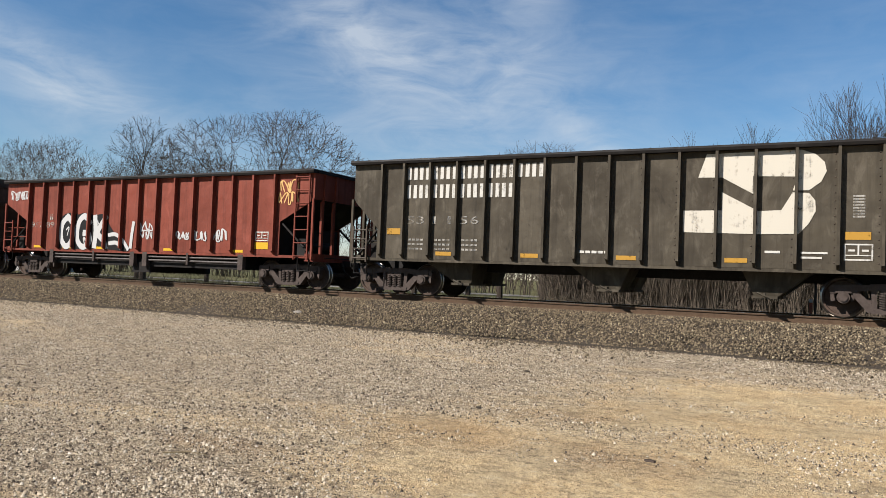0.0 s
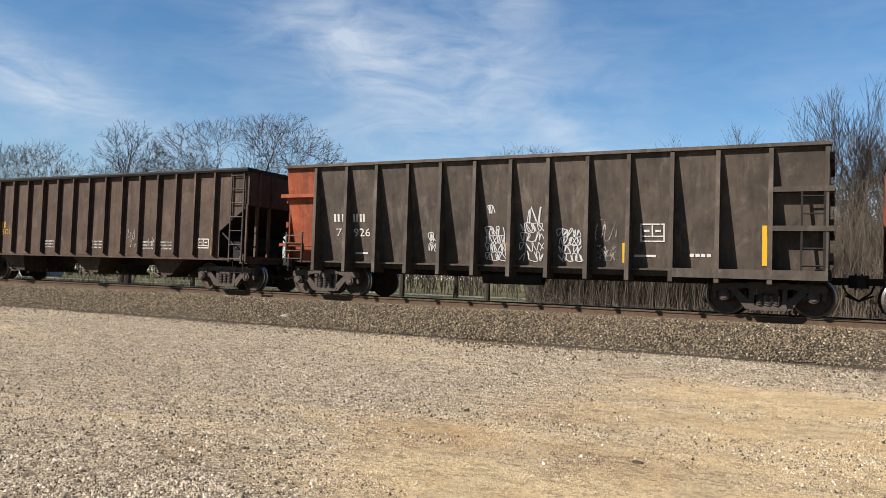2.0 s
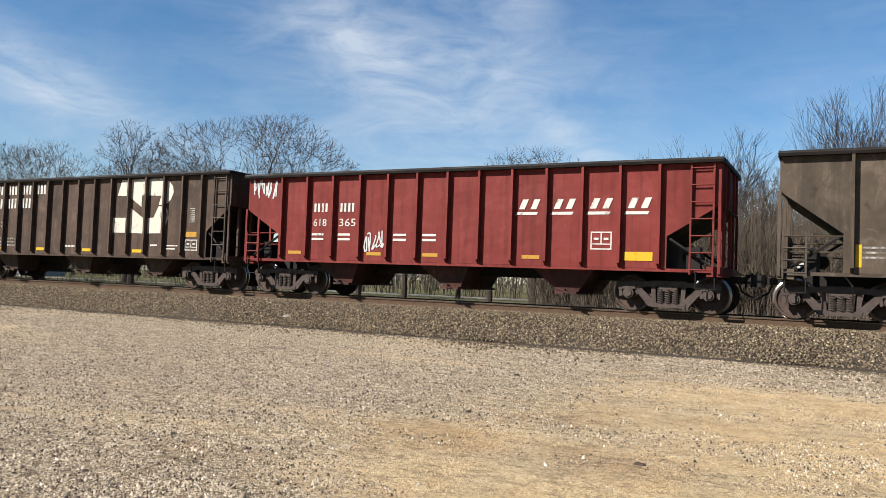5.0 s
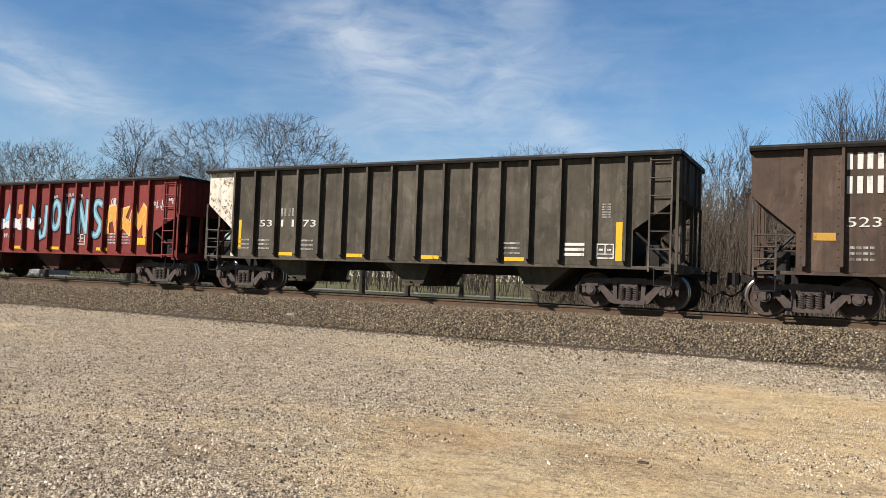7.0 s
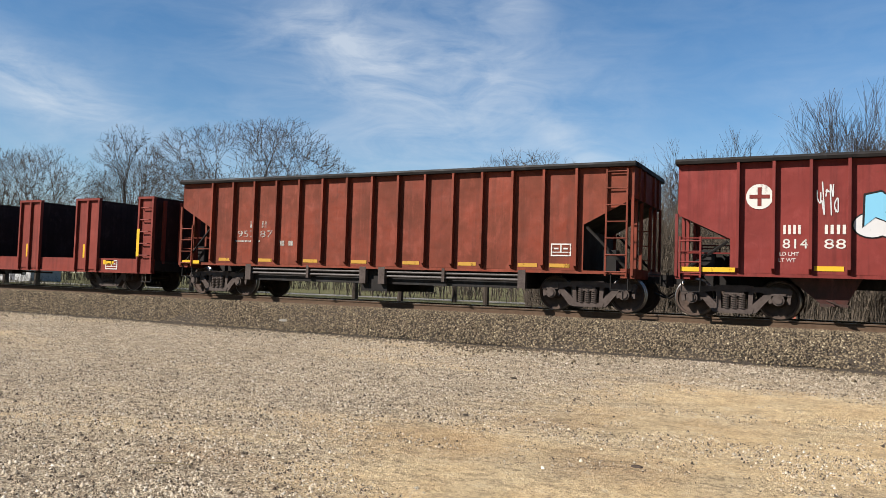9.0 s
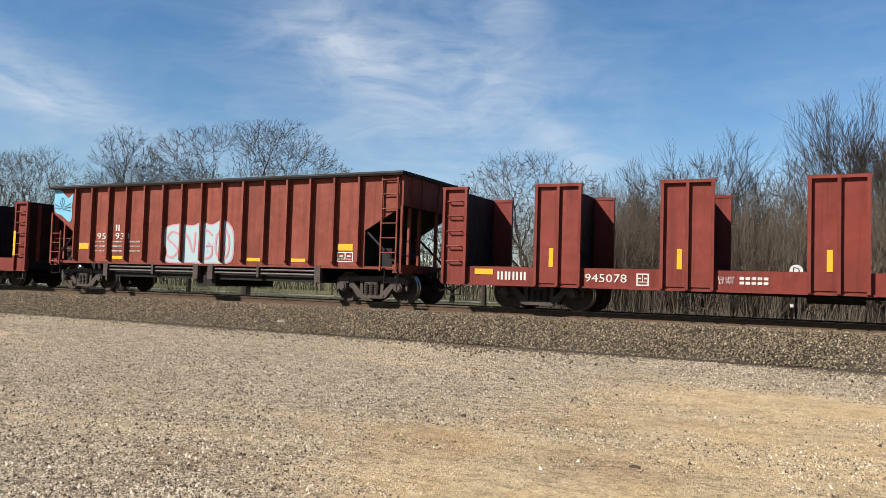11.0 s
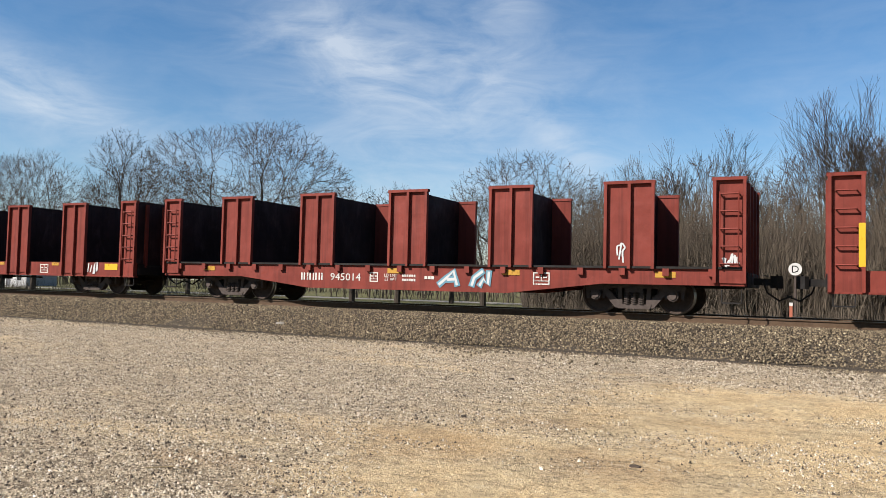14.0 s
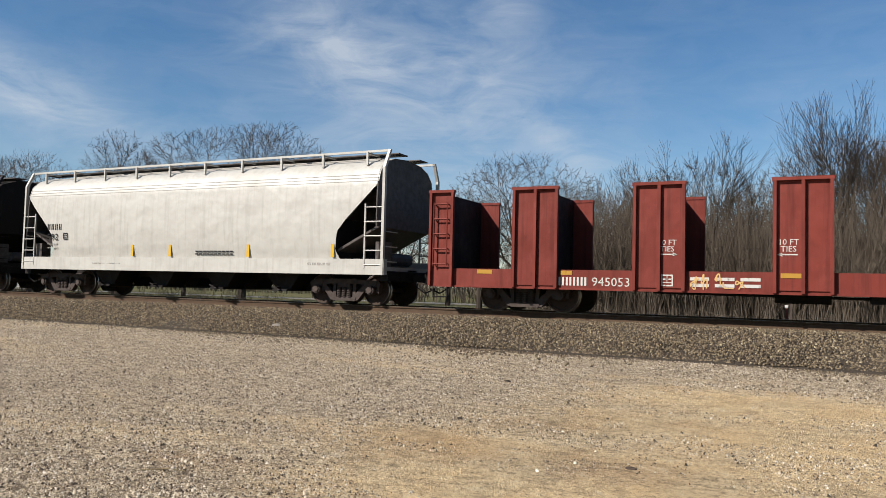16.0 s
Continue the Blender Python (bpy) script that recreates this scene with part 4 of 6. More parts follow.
# ================= rolling stock =================
def chute(x0, x1, z0, z1, lean):
    """A discharge hopper under the floor: wide mouth above, narrow gate below."""
    b = Build()
    for s in (-1, 1):
        mid = (x0 + x1) / 2 + lean
        top = [(x0, s * 1.14), (x1, s * 1.14), (x1, s * 0.12), (x0, s * 0.12)]
        low = [(mid - 0.22, s * 1.00), (mid + 0.22, s * 1.00), (mid + 0.22, s * 0.3), (mid - 0.22, s * 0.3)]
        v = [(x, y, z1) for x, y in top] + [(x, y, z0) for x, y in low]
        b.add(v, [(0, 1, 2, 3), (4, 7, 6, 5), (0, 4, 5, 1), (1, 5, 6, 2), (2, 6, 7, 3), (3, 7, 4, 0)])
        b.box(mid - 0.26, mid + 0.26, s * 0.7 - 0.5, s * 0.7 + 0.5, z0 - 0.03, z0 + 0.03)
        b.rod((mid, s * 1.2, z0 + 0.06), (mid, s * 1.36, z0 + 0.06), 0.035, 6)
        b.rod((mid - 0.14, s * 1.34, z0 + 0.10), (mid + 0.12, s * 1.34, z0 - 0.01), 0.022, 5)
    return b


# red chutes: grime, and the shade below the side sill put into the colour
GRIMY_SHADE_RED = painted("grimy_shaded_red_chute_paint", (0.0595, 0.021, 0.0168), (0.0266, 0.0189, 0.0154), 0.8, rusty=0.4)


def hopper_car(x_line, hl, zt, ribs, n, paint, label, zb=0.98, cut=(2.55, 1.78), chutes=(), pipes=False, end_paint=None, ends=None):
    """An open-top hopper car with outside ribs, sloped ends and cut-away side corners."""
    car = thing("hopper_car", label, "hopper car", "freight train", pose(x_line, 0, 0))
    ends = ends or paint
    xs = list(ribs) if len(ribs) == n else [ribs[0] + (ribs[1] - ribs[0]) * i / (n - 1) for i in range(n)]
    zd, zi = cut
    for f in (-1, 1):
        y0, y1 = sorted((f * 1.50, f * 1.47))
        for i in range(n - 1):
            part("side_panel", Build().box(xs[i], xs[i + 1], y0, y1, zb, zt - 0.02), paint, car)
        for s, xr, mat in ((-1, xs[0], end_paint or paint), (1, xs[-1], paint)):
            xi = xr + s * 0.16
            part("corner_panel", Build().slab([(xr, zb), (xi, zb), (xi, zi), (s * hl, zd), (s * hl, zt - 0.02), (xr, zt - 0.02)], y0, y1), mat, car)
            part("corner_post", Build().box(s * hl - 0.05, s * hl + 0.012, f * 1.52 - 0.03, f * 1.52 + 0.03, zb - 0.1, zd + 0.02), paint, car)
        rib = Build().slab([(f * 1.50, 0), (f * 1.64, 0.10), (f * 1.64, zt - zb - 0.10), (f * 1.50, zt - zb - 0.10)], -0.03, 0.03, "x").mesh("rib", paint)
        for x in xs:
            place("rib", rib, car, pose(x, 0, zb))
        part("top_chord", Build().slab([(f * 1.46, zt - 0.11), (f * 1.65, zt - 0.11), (f * 1.67, zt - 0.05), (f * 1.65, zt), (f * 1.46, zt)], -hl - 0.05, hl + 0.05, "x"), BLACK, car, "dark sooty top edge")
        part("side_sill", Build().box(-hl + 0.02, hl - 0.02, *sorted((f * 1.38, f * 1.495)), zb - 0.075, zb), paint, car)
    for s in (-1, 1):
        mat = ends
        xi = (xs[-1] if s > 0 else xs[0]) + s * 0.16
        run = (zd - zi) / abs(s * hl - xi)
        low = xi - s * (zi - 0.95) / run
        part("end_sheet", Build().box(*sorted((s * hl, s * (hl - 0.03))), -1.46, 1.46, zd, zt - 0.02), mat, car)
        # slope sheets are black: the shade under them is in the colour
        part("slope_sheet", Build().slab([(s * hl, zd), (low, 0.95), (low - s * 0.03, 0.99), (s * (hl - 0.03), zd + 0.05)], -1.45, 1.45), BLACK, car, "slope sheet, black for the shade beneath it")
        # added black panel, stands in for deep shade in the corner opening
        part("end_bulkhead", Build().box(*sorted((xi - s * 0.10, xi - s * 0.06)), -1.44, 1.44, zb - 0.05, zi - 0.1), BLACK, car)
        part("end_chord", Build().box(*sorted((s * (hl - 0.05), s * (hl + 0.07))), -1.46, 1.46, zt - 0.10, zt - 0.005), BLACK, car)
        part("end_sill", Build().box(*sorted((s * (hl - 0.28), s * (hl + 0.04))), -1.50, 1.50, zb - 0.16, zb + 0.06), paint, car)
        for y in (-1.05, -0.5, 0.5, 1.05):
            part("end_post", Build().box(*sorted((s * (hl - 0.09), s * (hl - 0.02))), y - 0.05, y + 0.05, zb, zd + 0.1), mat, car)
            part("end_stiffener", Build().box(*sorted((s * (hl + 0.0), s * (hl + 0.05))), y - 0.04, y + 0.04, zd, zt - 0.1), mat, car)
        for y in (-1.42, 1.42):
            part("end_brace", Build().rod((xi + s * 0.05, y, zi - 0.05), (s * (hl - 0.15), y, zb + 0.05), 0.035, 5), BLACK, car)
            for z in ((0.42, 0.75) if s < 0 else ()):
                part("handrail", Build().rod((xi, y, zb + z), (s * hl, y, zb + z), 0.016, 5), paint, car)
        part("brake_gear", Build().rod((s * (hl - 0.75), -0.8, zb + 0.28), (s * (hl - 0.75), 0.4, zb + 0.28), 0.17, 12).box(s * (hl - 0.6) - 0.15, s * (hl - 0.6) + 0.15, -1.25, -0.95, zb, zb + 0.5), BLACK, car)
        for f in (-1, 1):
            x0, x1 = (hl - 0.62, hl - 0.14) if s > 0 else (-hl + 0.06, -hl + 0.50)
            top = zt - 0.12 if s > 0 else zi + 0.05
            rungs = 7 if s > 0 else 4
            part("ladder", ladder(x0, x1, zb - 0.12, top, rungs, f * 1.56), CHARCOAL if paint in (BROWN, BROWN_RED, OLIVE) else paint, car)
        for f in (-1, 1):
            step = Build()
            a = s * (hl - 0.1)
            step.rod((a, f * 1.52, zb - 0.05), (a, f * 1.52, zb - 0.42), 0.016, 5).rod((a - s * 0.4, f * 1.52, zb - 0.05), (a - s * 0.4, f * 1.52, zb - 0.42), 0.016, 5)
            step.box(*sorted((a, a - s * 0.4)), f * 1.52 - 0.05, f * 1.52 + 0.05, zb - 0.44, zb - 0.42)
            part("sill_step", step, BLACK, car)
    part("center_sill", Build().box(-hl, hl, -0.2, 0.2, 0.70, 0.97), BLACK, car)
    part("floor_ridge", Build().slab([(-0.9, 1.0), (0.9, 1.0), (0, 1.9)], -1.46, 1.46), ends, car)
    part("floor", Build().box(-hl + 2.0, hl - 2.0, -1.45, 1.45, 0.97, 1.0), ends, car)
    for x0, x1, z0, lean in chutes:
        part("hopper_chute", chute(x0, x1, z0, 0.97, lean), GRIMY_SHADE_RED if ends in (MINERAL, OXIDE) else ends, car)
    if pipes:
        span = hl - 2.7
        for f in (-1, 1):
            for z, r in ((0.82, 0.030), (0.71, 0.030)):
                part("side_pipe", Build().rod((-span, f * 1.42, z), (-0.25, f * 1.42, z), r, 8).rod((0.25, f * 1.42, z), (span, f * 1.42, z), r, 8), PIPE, car)
            for x in (-span, -span / 2, -0.3, 0.3, span / 2, span):
                w = 0.10 if abs(x) in (0.3, span) else 0.04
                part("pipe_bracket", Build().box(x - w, x + w, *sorted((f * 1.36, f * 1.50)), 0.50 if w > 0.09 else 0.6, zb - 0.02), STEEL, car)
        part("door_beam", Build().box(-span, span, -1.3, 1.3, 0.50, 0.93), BLACK, car)
        part("dump_cylinder", Build().rod((-0.15, -1.2, 0.62), (-0.15, 1.2, 0.62), 0.2, 12).box(-0.4, 0.4, -1.35, 1.35, 0.3, 0.62), BLACK, car)
    running_gear(car, x_line, hl, 1.16)
    return car, xs


def rivets(car, xs, zb, zt):
    """Rows of bolt heads beside the ribs."""
    b = Build()
    for x in xs:
        for k in range(int((zt - zb) / 0.16)):
            z = zb + 0.12 + k * 0.16
            for dx in (-0.075, 0.075):
                a, r = x + dx, 0.016
                b.add([(a - r, -1.5, z - r), (a + r, -1.5, z - r), (a + r, -1.5, z + r), (a - r, -1.5, z + r), (a, -1.516, z)], [(0, 1, 4), (1, 2, 4), (2, 3, 4), (3, 0, 4)])
    tagged(part("rivets", b, CHARCOAL, car), kind="stuff")


def reflectors(car, spots, mat, z0=1.02, z1=1.10, w=0.46):
    for x in spots:
        strip(car, "reflector", x - w / 2, x + w / 2, z0, z1, mat)


def emblem(car):
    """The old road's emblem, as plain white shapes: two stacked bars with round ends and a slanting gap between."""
    b = Build()
    for shape in (
            [(2.12, 2.94), (2.29, 3.45), (3.24, 3.46), (3.26, 2.56), (2.62, 2.93)],
            [(3.24, 3.46), (4.19, 3.47), (4.45, 3.37), (4.62, 3.2), (4.66, 3.01), (4.56, 2.79), (4.34, 2.62), (4.03, 2.62), (4.12, 2.91), (3.25, 2.94)],
            [(1.82, 1.73), (1.81, 2.21), (2.63, 2.21), (2.62, 2.61), (3.37, 2.19), (3.82, 2.21), (4.03, 2.58), (4.34, 2.56), (4.46, 2.4), (4.47, 2.18), (4.35, 1.93), (4.16, 1.71), (3.39, 1.7)]):
        b.slab(shape, FACE - 0.004, FACE)
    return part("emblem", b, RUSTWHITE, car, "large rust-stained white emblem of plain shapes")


CH4 = ((-4.95, -3.5, 0.36, 0.40), (-0.95, 0.6, 0.36, 0.25), (3.0, 4.5, 0.36, -0.25))
CH3 = ((-4.4, -2.9, 0.36, 0.2), (-1.0, 0.5, 0.36, 0.2), (2.2, 3.8, 0.36, 0.1))


def big_letter_car(x_line, paint, extra):
    ribs = [-6.01] + [-5.32 + 0.805 * k for k in range(15)] if extra else [-6.10] + [-5.41 + 0.793 * k for k in range(15)]
    car, xs = hopper_car(x_line, 7.05, 3.62, ribs, 16, paint, "weathered brown open hopper car with large white emblem and lettering", chutes=CH4)
    rows = []
    for k in range(5):
        x = xs[1 + k] + 0.07
        rows.append((x, 3.07, 0.34, 0.30, 0.06, 2))
        if k < 4:
            rows.append((x, 2.58, 0.35, 0.30, 0.06, 2))
    bars(car, rows, WHITE, label="two rows of large worn white letters")
    for k, text in enumerate(("523", "062") if extra else ("53", "11", "56")):
        numerals(car, text, xs[1 + k] + 0.08, xs[1 + k] + (0.70 if extra else 0.60), 1.90, 0.20, WHITE if extra else FAINT)
    bars(car, [(xs[k] + 0.14, z, 0.05, 0.09, 0.03, 4) for k in (1, 2, 3) for z in (1.22, 1.34, 1.46)], FAINT)
    emblem(car)
    rivets(car, xs, 1.0, 3.5)
    strip(car, "reflector", xs[0] + 0.16, xs[0] + 0.58, 1.62, 1.78, AMBER)
    reflectors(car, [xs[2] + 0.42, xs[5] + 0.42, xs[8] + 0.42, xs[11] + 0.42], YELLOW if extra else AMBER, 1.08, 1.18)
    strip(car, "reflector", xs[14] + 0.12, xs[14] + 0.58, 1.60, 1.76, AMBER)
    frame_mark(car, xs[14] + 0.1, 1.18, 0.52, 0.34)
    bars(car, [(xs[14] + 0.25, 2.05 + 0.06 * k, 0.035, 0.22, 0, 1) for k in range(8)], FAINT)
    bars(car, [(xs[12] + 0.2, 1.3, 0.05, 0.3, 0, 1), (xs[13] + 0.1, 1.3, 0.04, 0.5, 0, 1), (xs[13] + 0.1, 1.2, 0.04, 0.4, 0, 1), (xs[7] + 0.1, 1.22, 0.06, 0.12, 0.03, 5)], WHITE)
    return car, xs


def spray_fill(car, outline_pts, mat, y, name="graffiti", label=""):
    return part(name, Build().slab(outline(outline_pts, True, 5), y - 0.0015, y), mat, car, label)


SPRAY_WHITE = worn("white_spray", (0.336, 0.3325, 0.322), 0.12, 2.0)
SPRAY_BLACK = worn("black_spray", (0.00756, 0.00756, 0.00756), 0.1, 2.0)
SPRAY_TEAL = worn("teal_spray", (0.0805, 0.1645, 0.2065), 0.1, 2.0)
SPRAY_PALE = worn("pale_teal_spray", (0.17, 0.27, 0.30), 0.15, 2.0)
SPRAY_SKY = worn("sky_blue_spray", (0.112, 0.273, 0.364), 0.08, 2.0)
SPRAY_MINT = worn("pale_mint_spray", (0.2288, 0.2904, 0.2948), 0.1, 2.0)
SPRAY_PINK = worn("pink_spray", (0.322, 0.154, 0.168), 0.2, 2.0)
SPRAY_GOLD = worn("golden_spray", (0.3934, 0.1813, 0.03528), 0.25, 2.0)
SPRAY_PEACH = worn("peach_spray", (0.4284, 0.2618, 0.1008), 0.2, 2.0)


def train():
    # brown car with the large emblem, at the head of what is seen
    big_letter_car(109.76, OLIVE, False)

    # red car with the black and white graffiti
    car, xs = hopper_car(94.2, 7.13, 3.46, (-5.70, 5.74), 15, OXIDE, "oxide red open hopper car with black and white graffiti", 0.98, (2.60, 1.95), pipes=True)
    bars(car, [(-5.05, 2.02, 0.20, 0.16, 0.30, 2)], FAINT)
    numerals(car, "957", -5.62, -4.98, 1.74, 0.20, FAINT)
    numerals(car, "891", -4.78, -4.20, 1.74, 0.20, FAINT)
    scribble(car, -6.90, 2.74, 1.0, 0.32, 1, 6, SPRAY_WHITE, 3, 0.04)
    shade = [(-4.12, 1.55), (-4.0, 2.05), (-3.6, 2.26), (-3.1, 2.20), (-2.75, 2.26), (-2.2, 2.18), (-1.8, 2.2), (-1.5, 1.9), (-1.2, 1.6), (-0.8, 1.45), (-0.42, 1.0), (-1.2, 1.0), (-2.0, 1.03), (-2.8, 1.0), (-3.6, 1.02), (-4.05, 1.05)]
    spray_fill(car, shade, SPRAY_BLACK, FACE - 0.002, label="black sprayed ground behind white letters")
    loops = ([(-3.62, 2.12), (-3.90, 1.85), (-3.92, 1.35), (-3.62, 1.08), (-3.34, 1.35), (-3.32, 1.85), (-3.60, 2.12)],
             [(-2.42, 1.90), (-2.72, 2.14), (-3.02, 1.90), (-3.06, 1.35), (-2.76, 1.08), (-2.42, 1.25), (-2.46, 1.52), (-2.72, 1.56)],
             [(-2.18, 2.12), (-2.12, 1.60), (-2.16, 1.10)], [(-1.62, 2.12), (-1.95, 1.72), (-2.02, 1.55), (-1.70, 1.30), (-1.60, 1.08)],
             [(-1.45, 1.50), (-1.10, 1.52), (-0.75, 1.32), (-0.48, 1.04)], [(-1.40, 1.22), (-1.05, 1.24), (-0.82, 1.06)],
             [(-0.36, 1.10), (-0.32, 1.55), (-0.26, 1.92)])
    for k, line in enumerate(loops):
        b = Build()
        stroke(b, outline(line, False, 6), 0.21 if k < 4 else 0.13, FACE - 0.006 - 0.001 * k)
        part("graffiti", b, SPRAY_WHITE, car, "thick white sprayed letter stroke")
    for k, (cx, cz) in enumerate(((-3.62, 1.6), (-2.66, 1.3), (-2.0, 1.85))):
        scrawl(car, cx - 0.12, cz - 0.2, 0.24, 0.4, 1, SPRAY_WHITE, 20 + k, 0.05, FACE - 0.005)
    scribble(car, 0.06, 1.40, 0.58, 0.52, 2, 3, SPRAY_WHITE, 5, 0.04)
    scribble(car, 1.66, 1.40, 0.60, 0.22, 1, 5, SPRAY_WHITE, 6, 0.04)
    scribble(car, 2.44, 1.38, 0.62, 0.28, 1, 5, SPRAY_WHITE, 7, 0.04)
    scribble(car, 3.28, 1.36, 0.66, 0.34, 1, 4, SPRAY_WHITE, 8, 0.045)
    scribble(car, 5.86, 2.48, 0.76, 0.68, 2, 4, SPRAY_PEACH, 9, 0.035)
    reflectors(car, [-5.2, -3.6, -1.9, 1.4, 4.3], YELLOW)
    strip(car, "reflector", 4.98, 5.5, 1.14, 1.34, YELLOW)
    frame_mark(car, 5.0, 1.38, 0.5, 0.28)

    gondola_car(78.93)

    # two plain brown cars
    car, xs = hopper_car(63.23, 7.30, 3.66, (-5.93, 6.05), 16, BROWN_RED, "weathered plain brown open hopper car with yellow reflectors", chutes=CH4)
    bars(car, [(-4.71, 1.88, 0.23, 0.22, 0.20, 2)], AMBER)
    numerals(car, "520", -5.06, -4.46, 1.64, 0.20, AMBER)
    numerals(car, "500", -4.28, -3.69, 1.64, 0.20, AMBER)
    for i in (0, 3, 6, 9, 12, 15):
        strip(car, "reflector", xs[i] - 0.16, xs[i] - 0.065, 1.06, 1.9 if i in (0, 15) else 1.5, YELLOW)
    scrawl(car, -5.82, 1.35, 0.55, 0.5, 3, SPRAY_WHITE, 31, 0.05)
    scrawl(car, 2.2, 1.25, 0.6, 0.65, 3, FAINT, 32, 0.035)
    scrawl(car, 3.1, 1.2, 0.4, 0.4, 2, FAINT, 33, 0.035)
    bars(car, [(xs[k] + 0.1, z, 0.05, 0.5, 0, 1) for k in (5, 8, 11, 12) for z in (1.2, 1.3, 1.4)], FAINT)
    frame_mark(car, xs[14] + 0.1, 1.25, 0.45, 0.3)
    car, xs = hopper_car(48.36, 6.56, 3.52, (-5.22, 5.32), 13, BROWN, "weathered dark brown open hopper car with short yellow reflectors", 1.0, (2.67, 1.80), CH3)
    bars(car, [(xs[1] + 0.35, 2.02, 0.22, 0.18, 0.28, 2), (xs[1] + 0.1, 1.72, 0.2, 0.14, 0.08, 3)], FAINT)
    numerals(car, "595", xs[2] + 0.08, xs[2] + 0.72, 1.72, 0.2, FAINT)
    for i in (0, 2, 4, 6, 8, 10):
        strip(car, "reflector", xs[i] + 0.06, xs[i] + 0.17, 1.12, 1.58, YELLOW)
    strip(car, "reflector", xs[12] - 0.3, xs[12] - 0.13, 1.2, 1.66, YELLOW)
    frame_mark(car, xs[10] + 0.24, 1.2, 0.5, 0.3)
    bars(car, [(xs[11] + 0.15, z, 0.06, 0.5, 0, 1) for z in (1.5, 1.6)] + [(xs[0] + 0.15, z, 0.04, 0.6, 0, 1) for z in (1.3, 1.4, 1.5)], FAINT)

    # mineral red car with slanted white road letters
    car, xs = hopper_car(33.95, 6.66, 3.45, (-5.33, 5.36), 13, MINERAL, "clean mineral red open hopper car with white lettering", 1.0, (2.42, 1.72), CH3)
    b = Build()
    for k in range(4):
        x = (xs[8 + k] if k else xs[8]) + 0.16
        for dx in (0.0, 0.30):
            b.slab([(x + dx, 2.36), (x + dx + 0.15, 2.36), (x + dx + 0.25, 2.60), (x + dx + 0.10, 2.60)], FACE - 0.004, FACE)
        b.slab([(x - 0.08, 2.22), (x + 0.46, 2.22), (x + 0.50, 2.29), (x - 0.04, 2.29)], FACE - 0.004, FACE)
    part("lettering", b, WHITE, car, "slanted white letters over a white underline")
    bars(car, [(xs[1] + 0.2, 2.34, 0.24, 0.2, 0.06, 2), (xs[2] + 0.2, 2.34, 0.24, 0.2, 0.06, 2), ], WHITE)
    numerals(car, "618", -4.25, -3.80, 1.94, 0.21, WHITE)
    numerals(car, "365", -3.37, -2.83, 1.94, 0.21, WHITE)
    bars(car, [(xs[k] + 0.15, z, 0.06, 0.4, 0, 1) for k in (1, 2, 4, 5) for z in (1.55, 1.68)], WHITE)
    scrawl(car, -6.5, 2.75, 0.9, 0.6, 6, SPRAY_WHITE, 41, 0.05)
    scrawl(car, xs[3] + 0.1, 1.25, 0.7, 0.6, 5, SPRAY_WHITE, 42, 0.05)
    reflectors(car, [xs[0] + 0.45, xs[3] + 0.45, xs[6] - 0.5, xs[8] + 0.5], AMBER, 1.15, 1.24)
    strip(car, "reflector", xs[11] + 0.1, xs[11] + 0.75, 1.16, 1.36, YELLOW)
    frame_mark(car, xs[10] + 0.2, 1.4, 0.5, 0.42)

    big_letter_car(19.54, BROWN_RED, True)

    # olive car with one white corner
    car, xs = hopper_car(3.945, 7.03, 3.62, (-5.92, 5.87), 16, OLIVE, "weathered olive brown open hopper car with one flaked white corner", 1.0, (2.55, 1.82), CH4, end_paint=FLAKED)
    rivets(car, xs, 1.0, 3.5)
    bars(car, [(-4.20, 2.18, 0.23, 0.20, 0.07, 2)], FAINT)
    for text, a in (("53", -4.98), ("11", -4.18), ("73", -3.40)):
        numerals(car, text, a, a + 0.46, 1.88, 0.20, WHITE)
    bars(car, [(xs[k] + 0.1, z, 0.05, 0.45, 0, 1) for k in (0, 1, 3, 11) for z in (1.22, 1.34, 1.46)], FAINT)
    strip(car, "reflector", xs[0] + 0.14, xs[0] + 0.24, 1.25, 2.08, YELLOW)
    strip(car, "reflector", xs[15] - 0.23, xs[15] - 0.08, 1.10, 2.0, YELLOW)
    reflectors(car, [xs[2] + 0.36, xs[5] + 0.40, xs[8] + 0.40, xs[11] + 0.40], YELLOW, 1.045, 1.14, 0.52)
    frame_mark(car, xs[14] + 0.1, 1.15, 0.42, 0.35)
    bars(car, [(xs[14] + 0.22, 2.10 + 0.06 * k, 0.035, 0.2, 0, 1) for k in range(6)], FAINT)
    bars(car, [(xs[13] + 0.1, z, 0.07, 0.5, 0, 1) for z in (1.2, 1.32, 1.44)], WHITE)

    # mineral red car with coloured graffiti
    car, xs = hopper_car(-10.88, 6.56, 3.47, (-5.30, 5.28), 16, MINERAL, "mineral red open hopper car with teal and gold graffiti", 0.99, (2.25, 1.72), CH3)
    disc = Build().slab([(-4.88 + 0.27 * math.cos(a), 2.62 + 0.27 * math.sin(a)) for a in np.linspace(0, 2 * math.pi, 24, endpoint=False)], FACE - 0.004, FACE)
    part("emblem", disc, WHITE, car, "round white emblem with a plain cross")
    part("emblem_cross", Build().box(-4.92, -4.84, FACE - 0.008, FACE - 0.005, 2.42, 2.82).box(-5.08, -4.68, FACE - 0.012, FACE - 0.009, 2.58, 2.66), MINERAL, car)
    bars(car, [(-4.41, 1.82, 0.19, 0.15, 0.04, 2), (-3.63, 1.82, 0.19, 0.17, 0.05, 2)], WHITE)
    numerals(car, "814", -4.42, -3.94, 1.52, 0.20, WHITE)
    numerals(car, "88", -3.64, -3.24, 1.52, 0.20, WHITE)
